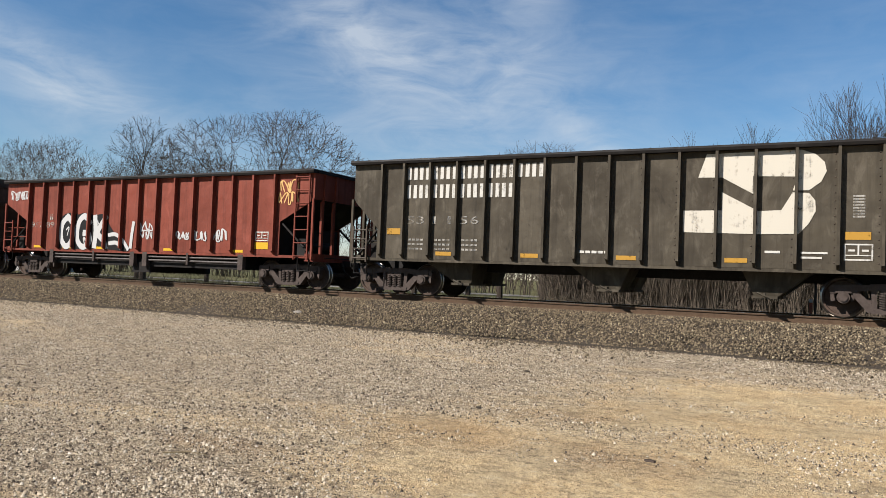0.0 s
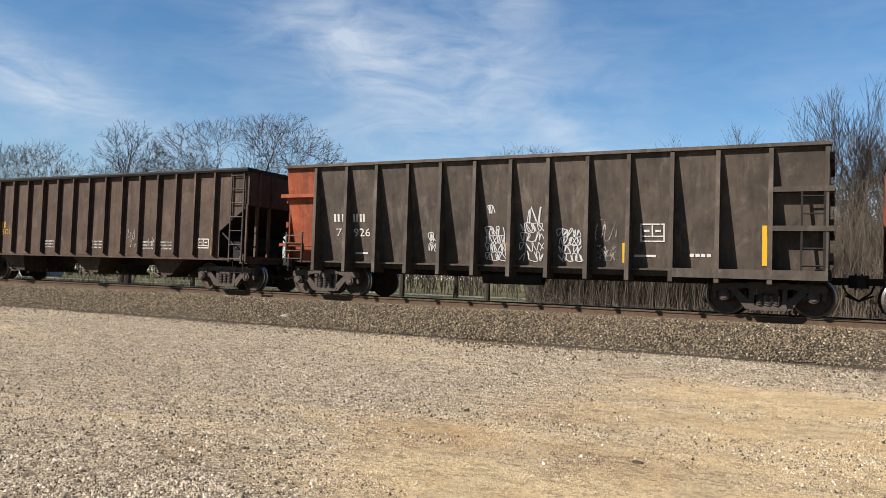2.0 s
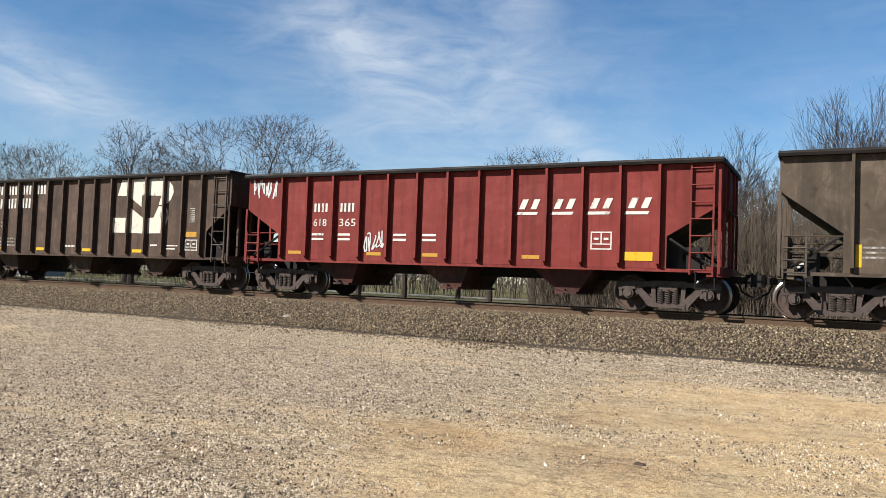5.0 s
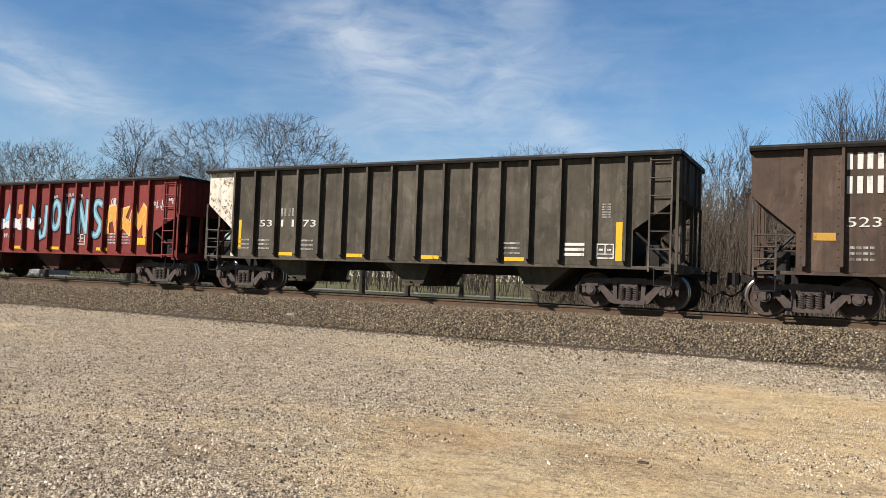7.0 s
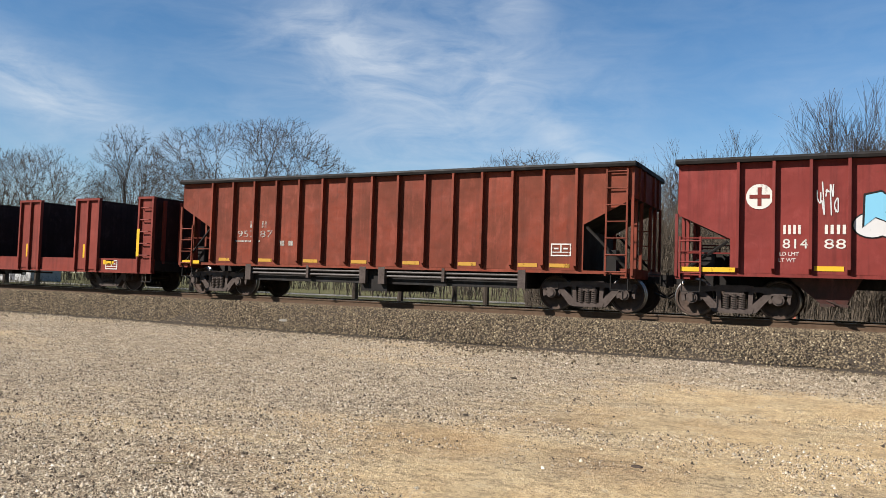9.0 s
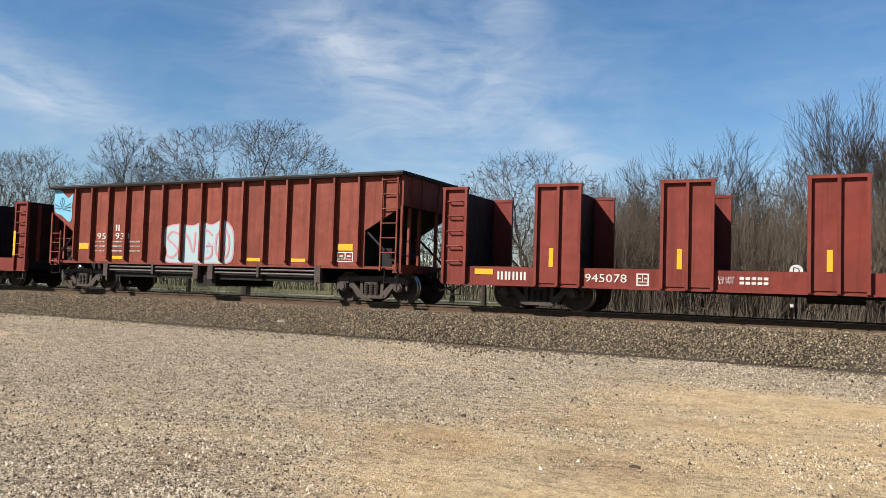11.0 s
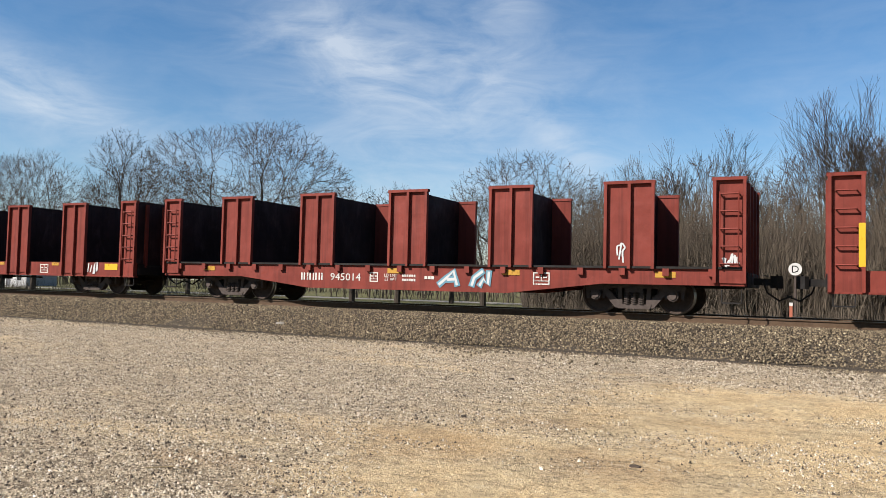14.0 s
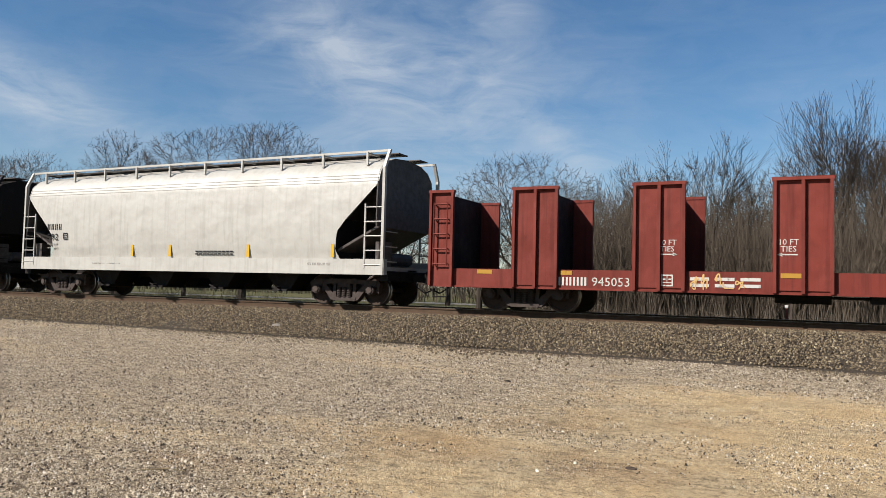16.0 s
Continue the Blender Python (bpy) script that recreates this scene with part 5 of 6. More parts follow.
    words(car, "LD LMT", 0.11, xs[1] + 0.30, 1.37, WHITE, FACE - 0.003)
    words(car, "LT WT", 0.11, xs[1] + 0.26, 1.24, WHITE, FACE - 0.003)
    numerals(car, "MWR", -2.25, -1.68, 1.45, 0.16, SPRAY_WHITE)
    scrawl(car, xs[2] + 0.1, 2.2, 0.4, 0.65, 5, SPRAY_WHITE, 51, 0.03)
    lobes = [(-2.78, 2.0, 0.29), (-2.42, 1.95, 0.24), (-2.02, 2.02, 0.27), (-1.68, 1.98, 0.22), (-1.32, 1.94, 0.25), (-0.98, 2.0, 0.22), (-0.66, 1.96, 0.25), (-0.38, 2.06, 0.18)]
    for k, (cx, cz, r) in enumerate(lobes):
        for grown, mat, y in ((0.03, SPRAY_BLACK, FACE - 0.002), (0.0, SPRAY_WHITE, FACE - 0.012)):
            ring = [(cx + (r + grown) * 1.15 * math.cos(a), cz + (r + grown) * 0.85 * math.sin(a)) for a in np.linspace(0, 2 * math.pi, 20, endpoint=False)]
            part("graffiti", Build().slab(ring, y - 0.0003 * k - 0.001, y - 0.0003 * k), mat, car, "white bubbling cloud under the sprayed shapes" if mat is SPRAY_WHITE else "")
    jagged = ([(-2.92, 1.98), (-2.90, 2.60), (-2.62, 2.66), (-2.45, 2.52), (-2.44, 2.34), (-2.56, 2.26), (-2.41, 2.02), (-2.72, 2.16)],
              [(-2.24, 2.02), (-2.02, 2.70), (-1.71, 2.03), (-1.97, 2.14)],
              [(-1.44, 2.66), (-1.15, 2.66), (-1.24, 2.46), (-1.08, 2.44), (-1.36, 1.98), (-1.30, 2.30), (-1.50, 2.34)],
              [(-0.76, 2.06), (-0.72, 2.66), (-0.52, 2.40), (-0.28, 2.66), (-0.44, 2.0), (-0.62, 2.22)])
    for k, s in enumerate(jagged):
        cx, cz = sum(a for a, _ in s) / len(s), sum(b for _, b in s) / len(s)
        part("graffiti", Build().slab([(cx + (a - cx) * 1.14, cz + (b - cz) * 1.12) for a, b in s], FACE - 0.0175, FACE - 0.0165), SPRAY_BLACK, car)
        part("graffiti", Build().slab(s, FACE - 0.0205, FACE - 0.0195), SPRAY_GOLD if k == 2 else SPRAY_SKY, car, "jagged sprayed shape edged in black")
    paths = ([[(0.26, 2.56), (0.24, 1.9), (0.16, 1.55), (-0.02, 1.48), (-0.12, 1.68)]],
             [outline([(0.92, 2.72), (0.72, 2.45), (0.70, 2.05), (0.90, 1.80), (1.10, 2.05), (1.10, 2.5)], True, 4) + [(0.92, 2.72)]],
             [[(1.40, 2.75), (1.52, 2.35), (1.68, 2.15), (1.86, 2.78)], [(1.68, 2.2), (1.68, 1.68)]],
             [[(2.22, 1.68), (2.24, 2.70)], [(2.26, 2.66), (2.62, 1.74)], [(2.64, 1.68), (2.68, 2.74)]],
             [outline([(3.42, 2.62), (3.18, 2.70), (3.04, 2.45), (3.20, 2.18), (3.38, 1.92), (3.22, 1.58), (2.98, 1.62)], False, 4)])
    for strokes, dx in zip(paths, (-0.16, -0.31, -0.38, -0.43, -0.46)):
        strokes = [[(a + dx, c) for a, c in s] for s in strokes]
        for width, mat, y in ((0.30, SPRAY_BLACK, FACE - 0.003), (0.22, SPRAY_TEAL, FACE - 0.007), (0.09, SPRAY_PALE, FACE - 0.012)):
            b = Build()
            for s in strokes:
                stroke(b, s, width, y)
            part("graffiti", b, mat, car, "tall teal sprayed letter" if mat is SPRAY_TEAL else "")
    for text, x, z in (("kill", 0.55, 2.86), ("YOUR", 1.29, 2.90), ("TV..", 1.90, 2.86)):
        words(car, text, 0.17, x, z, SPRAY_WHITE, FACE - 0.004, "graffiti")
    gold = ([(3.14, 1.62), (3.34, 2.52), (3.62, 2.56), (3.84, 1.66), (3.62, 1.70), (3.52, 2.06), (3.36, 1.98), (3.36, 1.66)],
            [(3.78, 1.72), (3.88, 2.42), (4.30, 2.50), (4.12, 2.16), (4.40, 1.98), (4.30, 1.62), (4.04, 1.82)],
            [(4.36, 1.60), (4.42, 2.36), (4.60, 2.62), (4.72, 2.24), (4.92, 2.58), (5.14, 2.36), (5.18, 1.62), (4.96, 1.56), (4.94, 1.98), (4.76, 1.76), (4.60, 2.0), (4.58, 1.62)])
    for k, s in enumerate(gold):
        cx, cz = sum(a for a, _ in s) / len(s), sum(b for _, b in s) / len(s)
        grown = [(cx + (a - cx) * 1.16, cz + (b - cz) * 1.13) for a, b in s]
        part("graffiti", Build().slab(grown, FACE - 0.004 - 0.001 * k, FACE - 0.0032 - 0.001 * k), SPRAY_PEACH, car)
        part("graffiti", Build().slab(s, FACE - 0.0085 - 0.001 * k, FACE - 0.0077 - 0.001 * k), SPRAY_GOLD, car, "golden sprayed letters")
        b = Build()
        stroke(b, [(cx - 0.2, cz - 0.25), (cx - 0.05, cz + 0.3), (cx + 0.12, cz - 0.1), (cx + 0.25, cz + 0.25)], 0.05, FACE - 0.0115 - 0.001 * k)
        part("graffiti", b, SPRAY_PEACH, car)
    scribble(car, 3.42, 2.55, 0.24, 0.25, 1, 2, SPRAY_WHITE, 78, 0.025)
    scrawl(car, 5.4, 2.4, 0.5, 0.35, 4, SPRAY_WHITE, 75, 0.03)
    scrawl(car, 5.95, 2.55, 0.45, 0.3, 4, SPRAY_WHITE, 76, 0.03)
    reflectors(car, [-3.55, -1.35, 0.65, 3.05], YELLOW, 1.06, 1.16, 0.55)
    strip(car, "reflector", 4.72, 5.2, 1.28, 1.50, YELLOW)
    strip(car, "yellow_sill_stripe", -6.5, -5.35, 1.0, 1.10, YELLOW, y=-1.545)
    frame_mark(car, 1.7, 1.25, 0.48, 0.36)
    bars(car, [(xs[k] + 0.1, z, 0.05, 0.42, 0, 1) for k in (12, 13) for z in (1.3, 1.4, 1.5, 1.6)], FAINT)

    # faded red car
    car, xs = hopper_car(-25.42, 7.0, 3.49, (-5.70, 5.67), 15, OXIDE_OLD, "faded rusty red open hopper car with side pipes", 0.97, (2.66, 2.05), pipes=True)
    bars(car, [(-4.28, 2.02, 0.20, 0.18, 0.26, 2)], FAINT)
    numerals(car, "957", -4.74, -4.08, 1.74, 0.20, FAINT)
    numerals(car, "871", -3.90, -3.26, 1.74, 0.20, FAINT)
    reflectors(car, [xs[0] + 0.5, xs[2] + 0.4, xs[4] + 0.4, xs[6] + 0.4, xs[8] + 0.4, xs[10] + 0.4, xs[12] + 0.4, xs[13] + 0.4], AMBER, 1.03, 1.12, 0.5)
    strip(car, "reflector", -6.98, -6.2, 0.93, 1.03, YELLOW, y=-1.545)
    frame_mark(car, xs[13] + 0.18, 1.3, 0.5, 0.3)
    bars(car, [(xs[3] + 0.1, 1.5, 0.14, 0.5, 0, 1), (xs[1], 1.6, 0.05, 1.0, 0, 1)], FAINT)

    tie_car(-42.68, 9.04, 1, "mineral red tie car with seven tall bulkhead bays")

    # red car with pale graffiti
    car, xs = hopper_car(-59.9, 6.97, 3.52, (-5.74, 5.64), 15, OXIDE, "oxide red open hopper car with pale mint and sky blue graffiti", 0.98, (2.60, 1.95), pipes=True)
    bars(car, [(-4.26, 1.98, 0.20, 0.19, 0.22, 2)], WHITE)
    numerals(car, "957", -4.72, -4.05, 1.70, 0.21, WHITE)
    numerals(car, "933", -3.86, -3.20, 1.70, 0.21, WHITE)
    bars(car, [(xs[k] + 0.1, z, 0.05, 0.5, 0, 1) for k in (1, 2, 3) for z in (1.3, 1.45, 1.6)], FAINT)
    shape = [(-1.75, 1.7), (-1.5, 2.05), (-0.8, 2.15), (-0.1, 2.1), (0.4, 2.2), (0.9, 2.12), (1.45, 2.25), (1.95, 2.0), (2.05, 1.5), (1.9, 1.05), (1.0, 1.0), (0, 1.0), (-1.4, 1.02), (-1.4, 1.35)]
    shape = [(-1.75 + (a + 1.75) * 0.77, c) for a, c in shape]
    spray_fill(car, [(-0.25 + (a + 0.25) * 1.035, 1.55 + (b - 1.55) * 1.07) for a, b in shape], SPRAY_PINK, FACE - 0.002)
    spray_fill(car, shape, SPRAY_MINT, FACE - 0.006, label="pale mint graffiti edged in pink")
    inner = ([(-1.02, 1.86), (-1.30, 1.94), (-1.50, 1.74), (-1.22, 1.54), (-1.04, 1.34), (-1.26, 1.14), (-1.50, 1.20)],
             [(-0.86, 1.12), (-0.82, 1.60), (-0.84, 1.94), (-0.60, 1.70), (-0.40, 1.30), (-0.34, 1.90)],
             [(0.34, 1.84), (0.08, 1.98), (-0.12, 1.60), (0.02, 1.16), (0.32, 1.20), (0.34, 1.50), (0.14, 1.50)],
             [(0.84, 2.02), (0.56, 1.86), (0.50, 1.40), (0.72, 1.10), (0.98, 1.26), (1.02, 1.72), (0.86, 2.0)],
             [(0.70, 1.62), (0.86, 1.50), (0.84, 1.34)])
    for k, line in enumerate(inner):
        b = Build()
        stroke(b, outline(line, False, 5), 0.07, FACE - 0.010 - 0.001 * k)
        part("graffiti", b, SPRAY_PINK, car, "pink outline of a sprayed letter")
    spray_fill(car, [(-6.92, 3.38), (-6.92, 2.70), (-6.55, 2.52), (-6.12, 2.30), (-6.02, 2.55), (-6.05, 2.85), (-6.01, 3.24), (-6.22, 3.12), (-6.42, 3.22), (-6.62, 3.38)], SPRAY_SKY, FACE - 0.003, label="sky blue sprayed face with ears and whiskers")
    doodle = Build()
    for k, line in enumerate(([(-6.62, 3.06), (-6.62, 2.90), (-6.46, 2.90), (-6.46, 3.08), (-6.60, 3.10)], [(-6.54, 3.08), (-6.54, 2.92)], [(-6.60, 2.86), (-6.54, 2.80), (-6.48, 2.86)],
                              [(-6.66, 2.72), (-6.54, 2.78), (-6.42, 2.70)], [(-6.68, 2.82), (-6.90, 2.90)], [(-6.68, 2.77), (-6.90, 2.78)], [(-6.40, 2.80), (-6.10, 2.92)], [(-6.40, 2.76), (-6.08, 2.80)], [(-6.40, 2.72), (-6.08, 2.66)])):
        stroke(doodle, outline(line, False, 4), 0.022, FACE - 0.007 - 0.0006 * k)
    part("graffiti", doodle, SPRAY_BLACK, car, "thin black drawn eyes, nose and whiskers")
    strip(car, "reflector", xs[0] + 0.15, xs[0] + 0.62, 1.38, 1.58, YELLOW)
    reflectors(car, [xs[2] + 0.4, xs[5] + 0.55, xs[9] + 0.4, xs[11] + 0.4], YELLOW, 1.06, 1.16, 0.5)
    strip(car, "reflector", xs[13] + 0.1, xs[13] + 0.6, 1.40, 1.58, YELLOW)
    frame_mark(car, xs[13] + 0.1, 1.08, 0.52, 0.28)

    tie_car(-76.83, 8.64, 2, "mineral red tie car with five bulkheads and yellow reflectors")
    tie_car(-95.54, 8.52, 3, "red tie car with a deep fishbelly side sill")
    tie_car(-114.10, 8.76, 4, "mineral red tie car with five bulkheads and lettering")
    covered_hopper(-131.55, 7.37, CREAM, "cream white covered hopper car with roof walkway", True)
    covered_hopper(-147.75, 7.2, BLACK, "black covered hopper car at the rear", False)


def gondola_car(x_line):
    """A dark gondola whose ribs taper from deep feet to slim heads, with an orange end."""
    hl, zt, zb = 6.98, 3.65, 0.90
    car = thing("gondola_car", "sooty dark grey gondola with tapered ribs and one orange end", "gondola car", "freight train", pose(x_line, 0, 0))
    xs = [-5.90, -4.87, -3.91] + [-3.91 + 0.97 * k for k in range(1, 10)] + [5.88]
    for f in (-1, 1):
        edges = [-hl] + xs + [hl]
        for i in range(len(edges) - 1):
            part("side_panel", Build().slab([(f * 1.54, zt - 0.02), (f * 1.14, zb), (f * 1.10, zb), (f * 1.50, zt - 0.02)], edges[i], edges[i + 1], "x"), ORANGE if i == 0 else CHARCOAL, car)
        deep = Build().slab([(f * 1.08, 0.68), (f * 1.60, 0.68), (f * 1.61, 1.05), (f * 1.60, zt - 0.1), (f * 1.50, zt - 0.1)], -0.03, 0.03, "x")
        deep.slab([(-0.05, 0.68), (0.05, 0.68), (0.045, zt - 0.1), (-0.045, zt - 0.1)], *sorted((f * 1.585, f * 1.625)))
        rib = deep.mesh("rib", CHARCOAL)
        for x in xs:
            place("rib", rib, car, pose(x, 0, 0))
        part("top_chord", Build().box(-hl - 0.03, hl + 0.03, *sorted((f * 1.30, f * 1.64)), zt - 0.075, zt), CHARCOAL, car)
        part("side_sill", Build().box(xs[0], xs[-1], *sorted((f * 1.02, f * 1.20)), 0.80, 0.98), CHARCOAL, car)
        part("end_step_sill", Build().box(3.90, hl, *sorted((f * 1.40, f * 1.64)), 0.78, 0.98), CHARCOAL, car)
        for z in (1.80, 2.62):
            part("end_rail", Build().box(xs[-1], hl + 0.10, *sorted((f * 1.36, f * 1.62)), z, z + 0.11), CHARCOAL, car)
            part("end_rail", Build().box(-hl - 0.15, xs[0], *sorted((f * 1.36, f * 1.58)), z + (0.12 if z > 2.5 else -0.45), z + (0.22 if z > 2.5 else -0.37)), ORANGE, car)
        part("ladder", ladder(6.48, 6.90, 0.98, 2.62, 5, f * 1.58), BLACK, car)
        part("ladder", ladder(-6.85, -6.30, 0.9, 1.75, 4, f * 1.6), CHARCOAL, car)
        part("corner_post", Build().box(6.90, hl, *sorted((f * 1.36, f * 1.60)), 0.9, zt - 0.1), CHARCOAL, car)
    for s in (-1, 1):
        part("end_sheet", Build().box(*sorted((s * hl, s * (hl - 0.04))), -1.36, 1.36, 0.95, zt - 0.02), CHARCOAL if s > 0 else ORANGE, car)
        for z in (1.2, 1.9, 2.6, 3.3):
            part("end_rib", Build().box(*sorted((s * hl, s * (hl + 0.09))), -1.38, 1.38, z, z + 0.16), CHARCOAL if s > 0 else ORANGE, car)
        part("end_sill", Build().box(*sorted((s * (hl - 0.25), s * (hl + 0.05))), -1.5, 1.5, 0.80, 1.02), BLACK, car)
    part("floor", Build().box(-hl, hl, -1.36, 1.36, 0.92, 0.96), CHARCOAL, car)
    part("center_sill", Build().box(-hl, hl, -0.25, 0.25, 0.66, 0.92), BLACK, car)
    part("brake_reservoir", Build().rod((-1.0, -0.75, 0.68), (0.6, -0.75, 0.68), 0.2, 12), BLACK, car)
    y = -1.547
    before = set(car.children)
    bars(car, [(-5.42, 2.04, 0.22, 0.19, 0.08, 2), (-4.78, 2.04, 0.22, 0.16, 0.06, 2)], WHITE, y)
    numerals(car, "74", -5.36, -4.98, 1.64, 0.22, WHITE, y)
    numerals(car, "926", -4.78, -4.25, 1.64, 0.22, WHITE, y)
    for x, z in ((-3.03, 1.5), (-0.12, 1.5), (2.82, 1.52), (5.84, 1.92)):
        strip(car, "reflector", x - 0.14, x - 0.04, 1.05, z, YELLOW, y)
    frame_mark(car, 3.1, 1.55, 0.55, 0.42, y=y)
    for k, (x, z, w, h, n) in enumerate(((-2.5, 1.25, 0.42, 0.5, (2, 3)), (-0.82, 1.05, 0.58, 0.85, (4, 5)), (-0.72, 2.2, 0.2, 0.26, (1, 2)), (0.12, 1.05, 0.66, 0.95, (4, 4)), (0.3, 1.95, 0.42, 0.45, (1, 3)), (1.12, 1.05, 0.6, 0.8, (4, 5)), (2.02, 1.1, 0.5, 0.35, (3, 3)), (2.0, 1.55, 0.6, 0.5, (1, 3)))):
        scribble(car, x, z, w, h, n[0], n[1], SPRAY_WHITE if k < 6 else FAINT, 110 + k, 0.02, y - 0.002)
    bars(car, [(4.2, 1.22, 0.07, 0.09, 0.03, 4), (2.95, 1.2, 0.05, 0.5, 0, 1), (-4.75, 1.15, 0.05, 0.4, 0, 1)], WHITE, y)
    # lay the marks on the leaning side sheets
    hinge = Matrix.Translation((0, -1.54, zt - 0.02))
    lean = hinge @ Matrix.Rotation(math.atan2(0.40, zt - 0.02 - zb), 4, "X") @ hinge.inverted()
    for ob in set(car.children) - before:
        ob.matrix_basis = lean
    running_gear(car, x_line, hl, 1.16)


def tie_car(x_line, hl, kind, label):
    """A flat car for ties: side panels and cross walls make tall open bays along the deck."""
    car = thing("tie_car", label, "flat car", "freight train", pose(x_line, 0, 0))
    deck, low, zt = 1.04, 0.60, 3.04
    paint = TIE_RED
    w = 1.15
    first, pitch = {1: (-6.55, 2.98), 2: (-6.33, 2.89), 3: (-6.16, 2.90), 4: (-6.47, 2.93)}[kind]
    lefts = [first + k * pitch for k in range(5)]
    part("deck", Build().box(-hl, hl, -1.40, 1.40, deck - 0.16, deck - 0.04), BLACK, car, "dark steel deck")
    part("center_sill", Build().box(-hl + 0.2, hl - 0.2, -0.3, 0.3, 0.62, 0.88), BLACK, car)
    for f in (-1, 1):
        if kind == 3:
            belly = [(-hl, low + 0.06), (-hl, deck), (hl, deck), (hl, low + 0.08), (5.4, low + 0.08), (3.0, 0.40), (-3.0, 0.40), (-5.4, low + 0.08)]
            part("side_sill", Build().slab(belly, *sorted((f * 1.42, f * 1.46))), paint, car)
            part("deck_edge", Build().box(-hl, hl, *sorted((f * 1.40, f * 1.52)), deck, deck + 0.05), BLACK, car, "black stake pocket edge")
            pocket = Build().box(-0.07, 0.07, *sorted((f * 1.46, f * 1.55)), deck - 0.16, deck + 0.002).mesh("stake_pocket", paint)
            for k in range(17):
                place("stake_pocket", pocket, car, pose(-hl + 0.7 + k * (2 * hl - 1.4) / 16, 0, 0))
        else:
            part("side_sill", Build().box(-hl, hl, *sorted((f * 1.42, f * 1.46)), low, deck), paint, car)
            part("sill_flange", Build().box(-hl, hl, *sorted((f * 1.40, f * 1.50)), low - 0.03, low + 0.012), paint, car)
    foot = deck + 0.05 if kind == 3 else 0.66

    def flanged(name, x0, x1, f, z0, narrow):
        out = f * 1.575
        sheet = f * 1.47
        panel = part(name, Build().box(x0, x1, *sorted((sheet, sheet + f * 0.02)), z0, zt - 0.07), paint, car)
        cols = (x0, x1 - 0.07) if narrow else (x0, (x0 + x1) / 2 - 0.03, x1 - 0.07)
        for c in cols:
            part("flange", Build().box(c, c + 0.07, *sorted((sheet + f * 0.02, out)), z0 - (0.06 if not narrow else 0), zt - 0.07), paint, panel)
        part("cap", Build().box(x0 - 0.02, x1 + 0.02, *sorted((f * 1.45, out)), zt - 0.07, zt), paint, panel)

    for x0 in lefts:
        for f in (-1, 1):
            flanged("side_post_panel", x0, x0 + w, f, foot, False)
        part("cross_wall", Build().box(x0 + w / 2 - 0.04, x0 + w / 2 + 0.04, -1.45, 1.45, deck - 0.04, zt - 0.01), TIE_SHADE, car)
    for s in (-1, 1):
        x0, x1 = (hl - 0.68, hl) if s > 0 else (-hl, -hl + 0.68)
        for f in (-1, 1):
            flanged("end_post_panel", x0, x1, f, low if kind != 3 else deck - 0.3, True)
            b = Build()
            for k in range(5):
                z = 1.15 + k * 0.38
                b.rod((x0 + 0.15, f * 1.60, z), (x1 - 0.15, f * 1.60, z), 0.02, 5)
                b.rod((x0 + 0.15, f * 1.49, z), (x0 + 0.15, f * 1.60, z), 0.016, 5).rod((x1 - 0.15, f * 1.49, z), (x1 - 0.15, f * 1.60, z), 0.016, 5)
            if kind in (3, 4):
                b.rod((x0 + 0.15, f * 1.60, 1.1), (x0 + 0.15, f * 1.60, 2.72), 0.018, 5).rod((x1 - 0.15, f * 1.60, 1.1), (x1 - 0.15, f * 1.60, 2.72), 0.018, 5)
            part("side_ladder", b, paint, car)
        wall = s * (hl - 0.08)
        part("end_wall", Build().box(wall - 0.04, wall + 0.04, -1.45, 1.45, deck - 0.04, zt - 0.01), TIE_SHADE, car)
        for y in (-1.1, -0.4, 0.4, 1.1):
            part("end_stake", Build().box(*sorted((wall + s * 0.04, wall + s * 0.12)), y - 0.05, y + 0.05, 0.9, zt - 0.1), paint, car)
        part("end_sill", Build().box(*sorted((s * (hl - 0.3), s * (hl + 0.03))), -1.40, 1.40, 0.66, 0.98), BLACK, car)
        part("sill_step", Build().rod((s * (hl - 0.1), -1.44, low), (s * (hl - 0.1), -1.44, low - 0.28), 0.016, 5).rod((s * (hl - 0.5), -1.44, low), (s * (hl - 0.5), -1.44, low - 0.28), 0.016, 5).box(*sorted((s * (hl - 0.1), s * (hl - 0.5))), -1.48, -1.40, low - 0.30, low - 0.27), BLACK, car)
    part("brake_rigging", Build().rod((-3.2, -0.9, 0.56), (3.4, -0.9, 0.50), 0.03, 6).rod((-0.6, -0.8, 0.55), (0.5, -0.8, 0.55), 0.17, 12).box(1.2, 1.6, -1.2, -0.8, 0.42, 0.66), BLACK, car)
    y = -1.467
    mid = 0.5 * (low + deck) - 0.10
    if kind == 4:
        x = lefts[0] + w
        bars(car, [(-5.30, 0.67, 0.2, 0.14, 0.04, 4)], WHITE, y, label="white lettering on the side sill")
        numerals(car, "945053", -4.49, -3.62, 0.67, 0.2, WHITE, y)
        for k, arrow in ((1, 1), (2, -1)):
            cx = lefts[k] + w * (0.66 if k == 1 else 0.26)
            words(car, "10 FT\nTIES", 0.17, cx, 1.62, WHITE, -1.494)
            a = Build()
            a.box(cx - 0.18, cx + 0.18, -1.497, -1.493, 1.40, 1.425)
            a.slab([(cx + arrow * 0.22, 1.413), (cx + arrow * 0.12, 1.455), (cx + arrow * 0.12, 1.371)], -1.497, -1.493)
            part("arrow", a, WHITE, car)
        frame_mark(car, lefts[1] + 0.66 * w - 0.13, 0.70, 0.26, 0.26, y=-1.494)
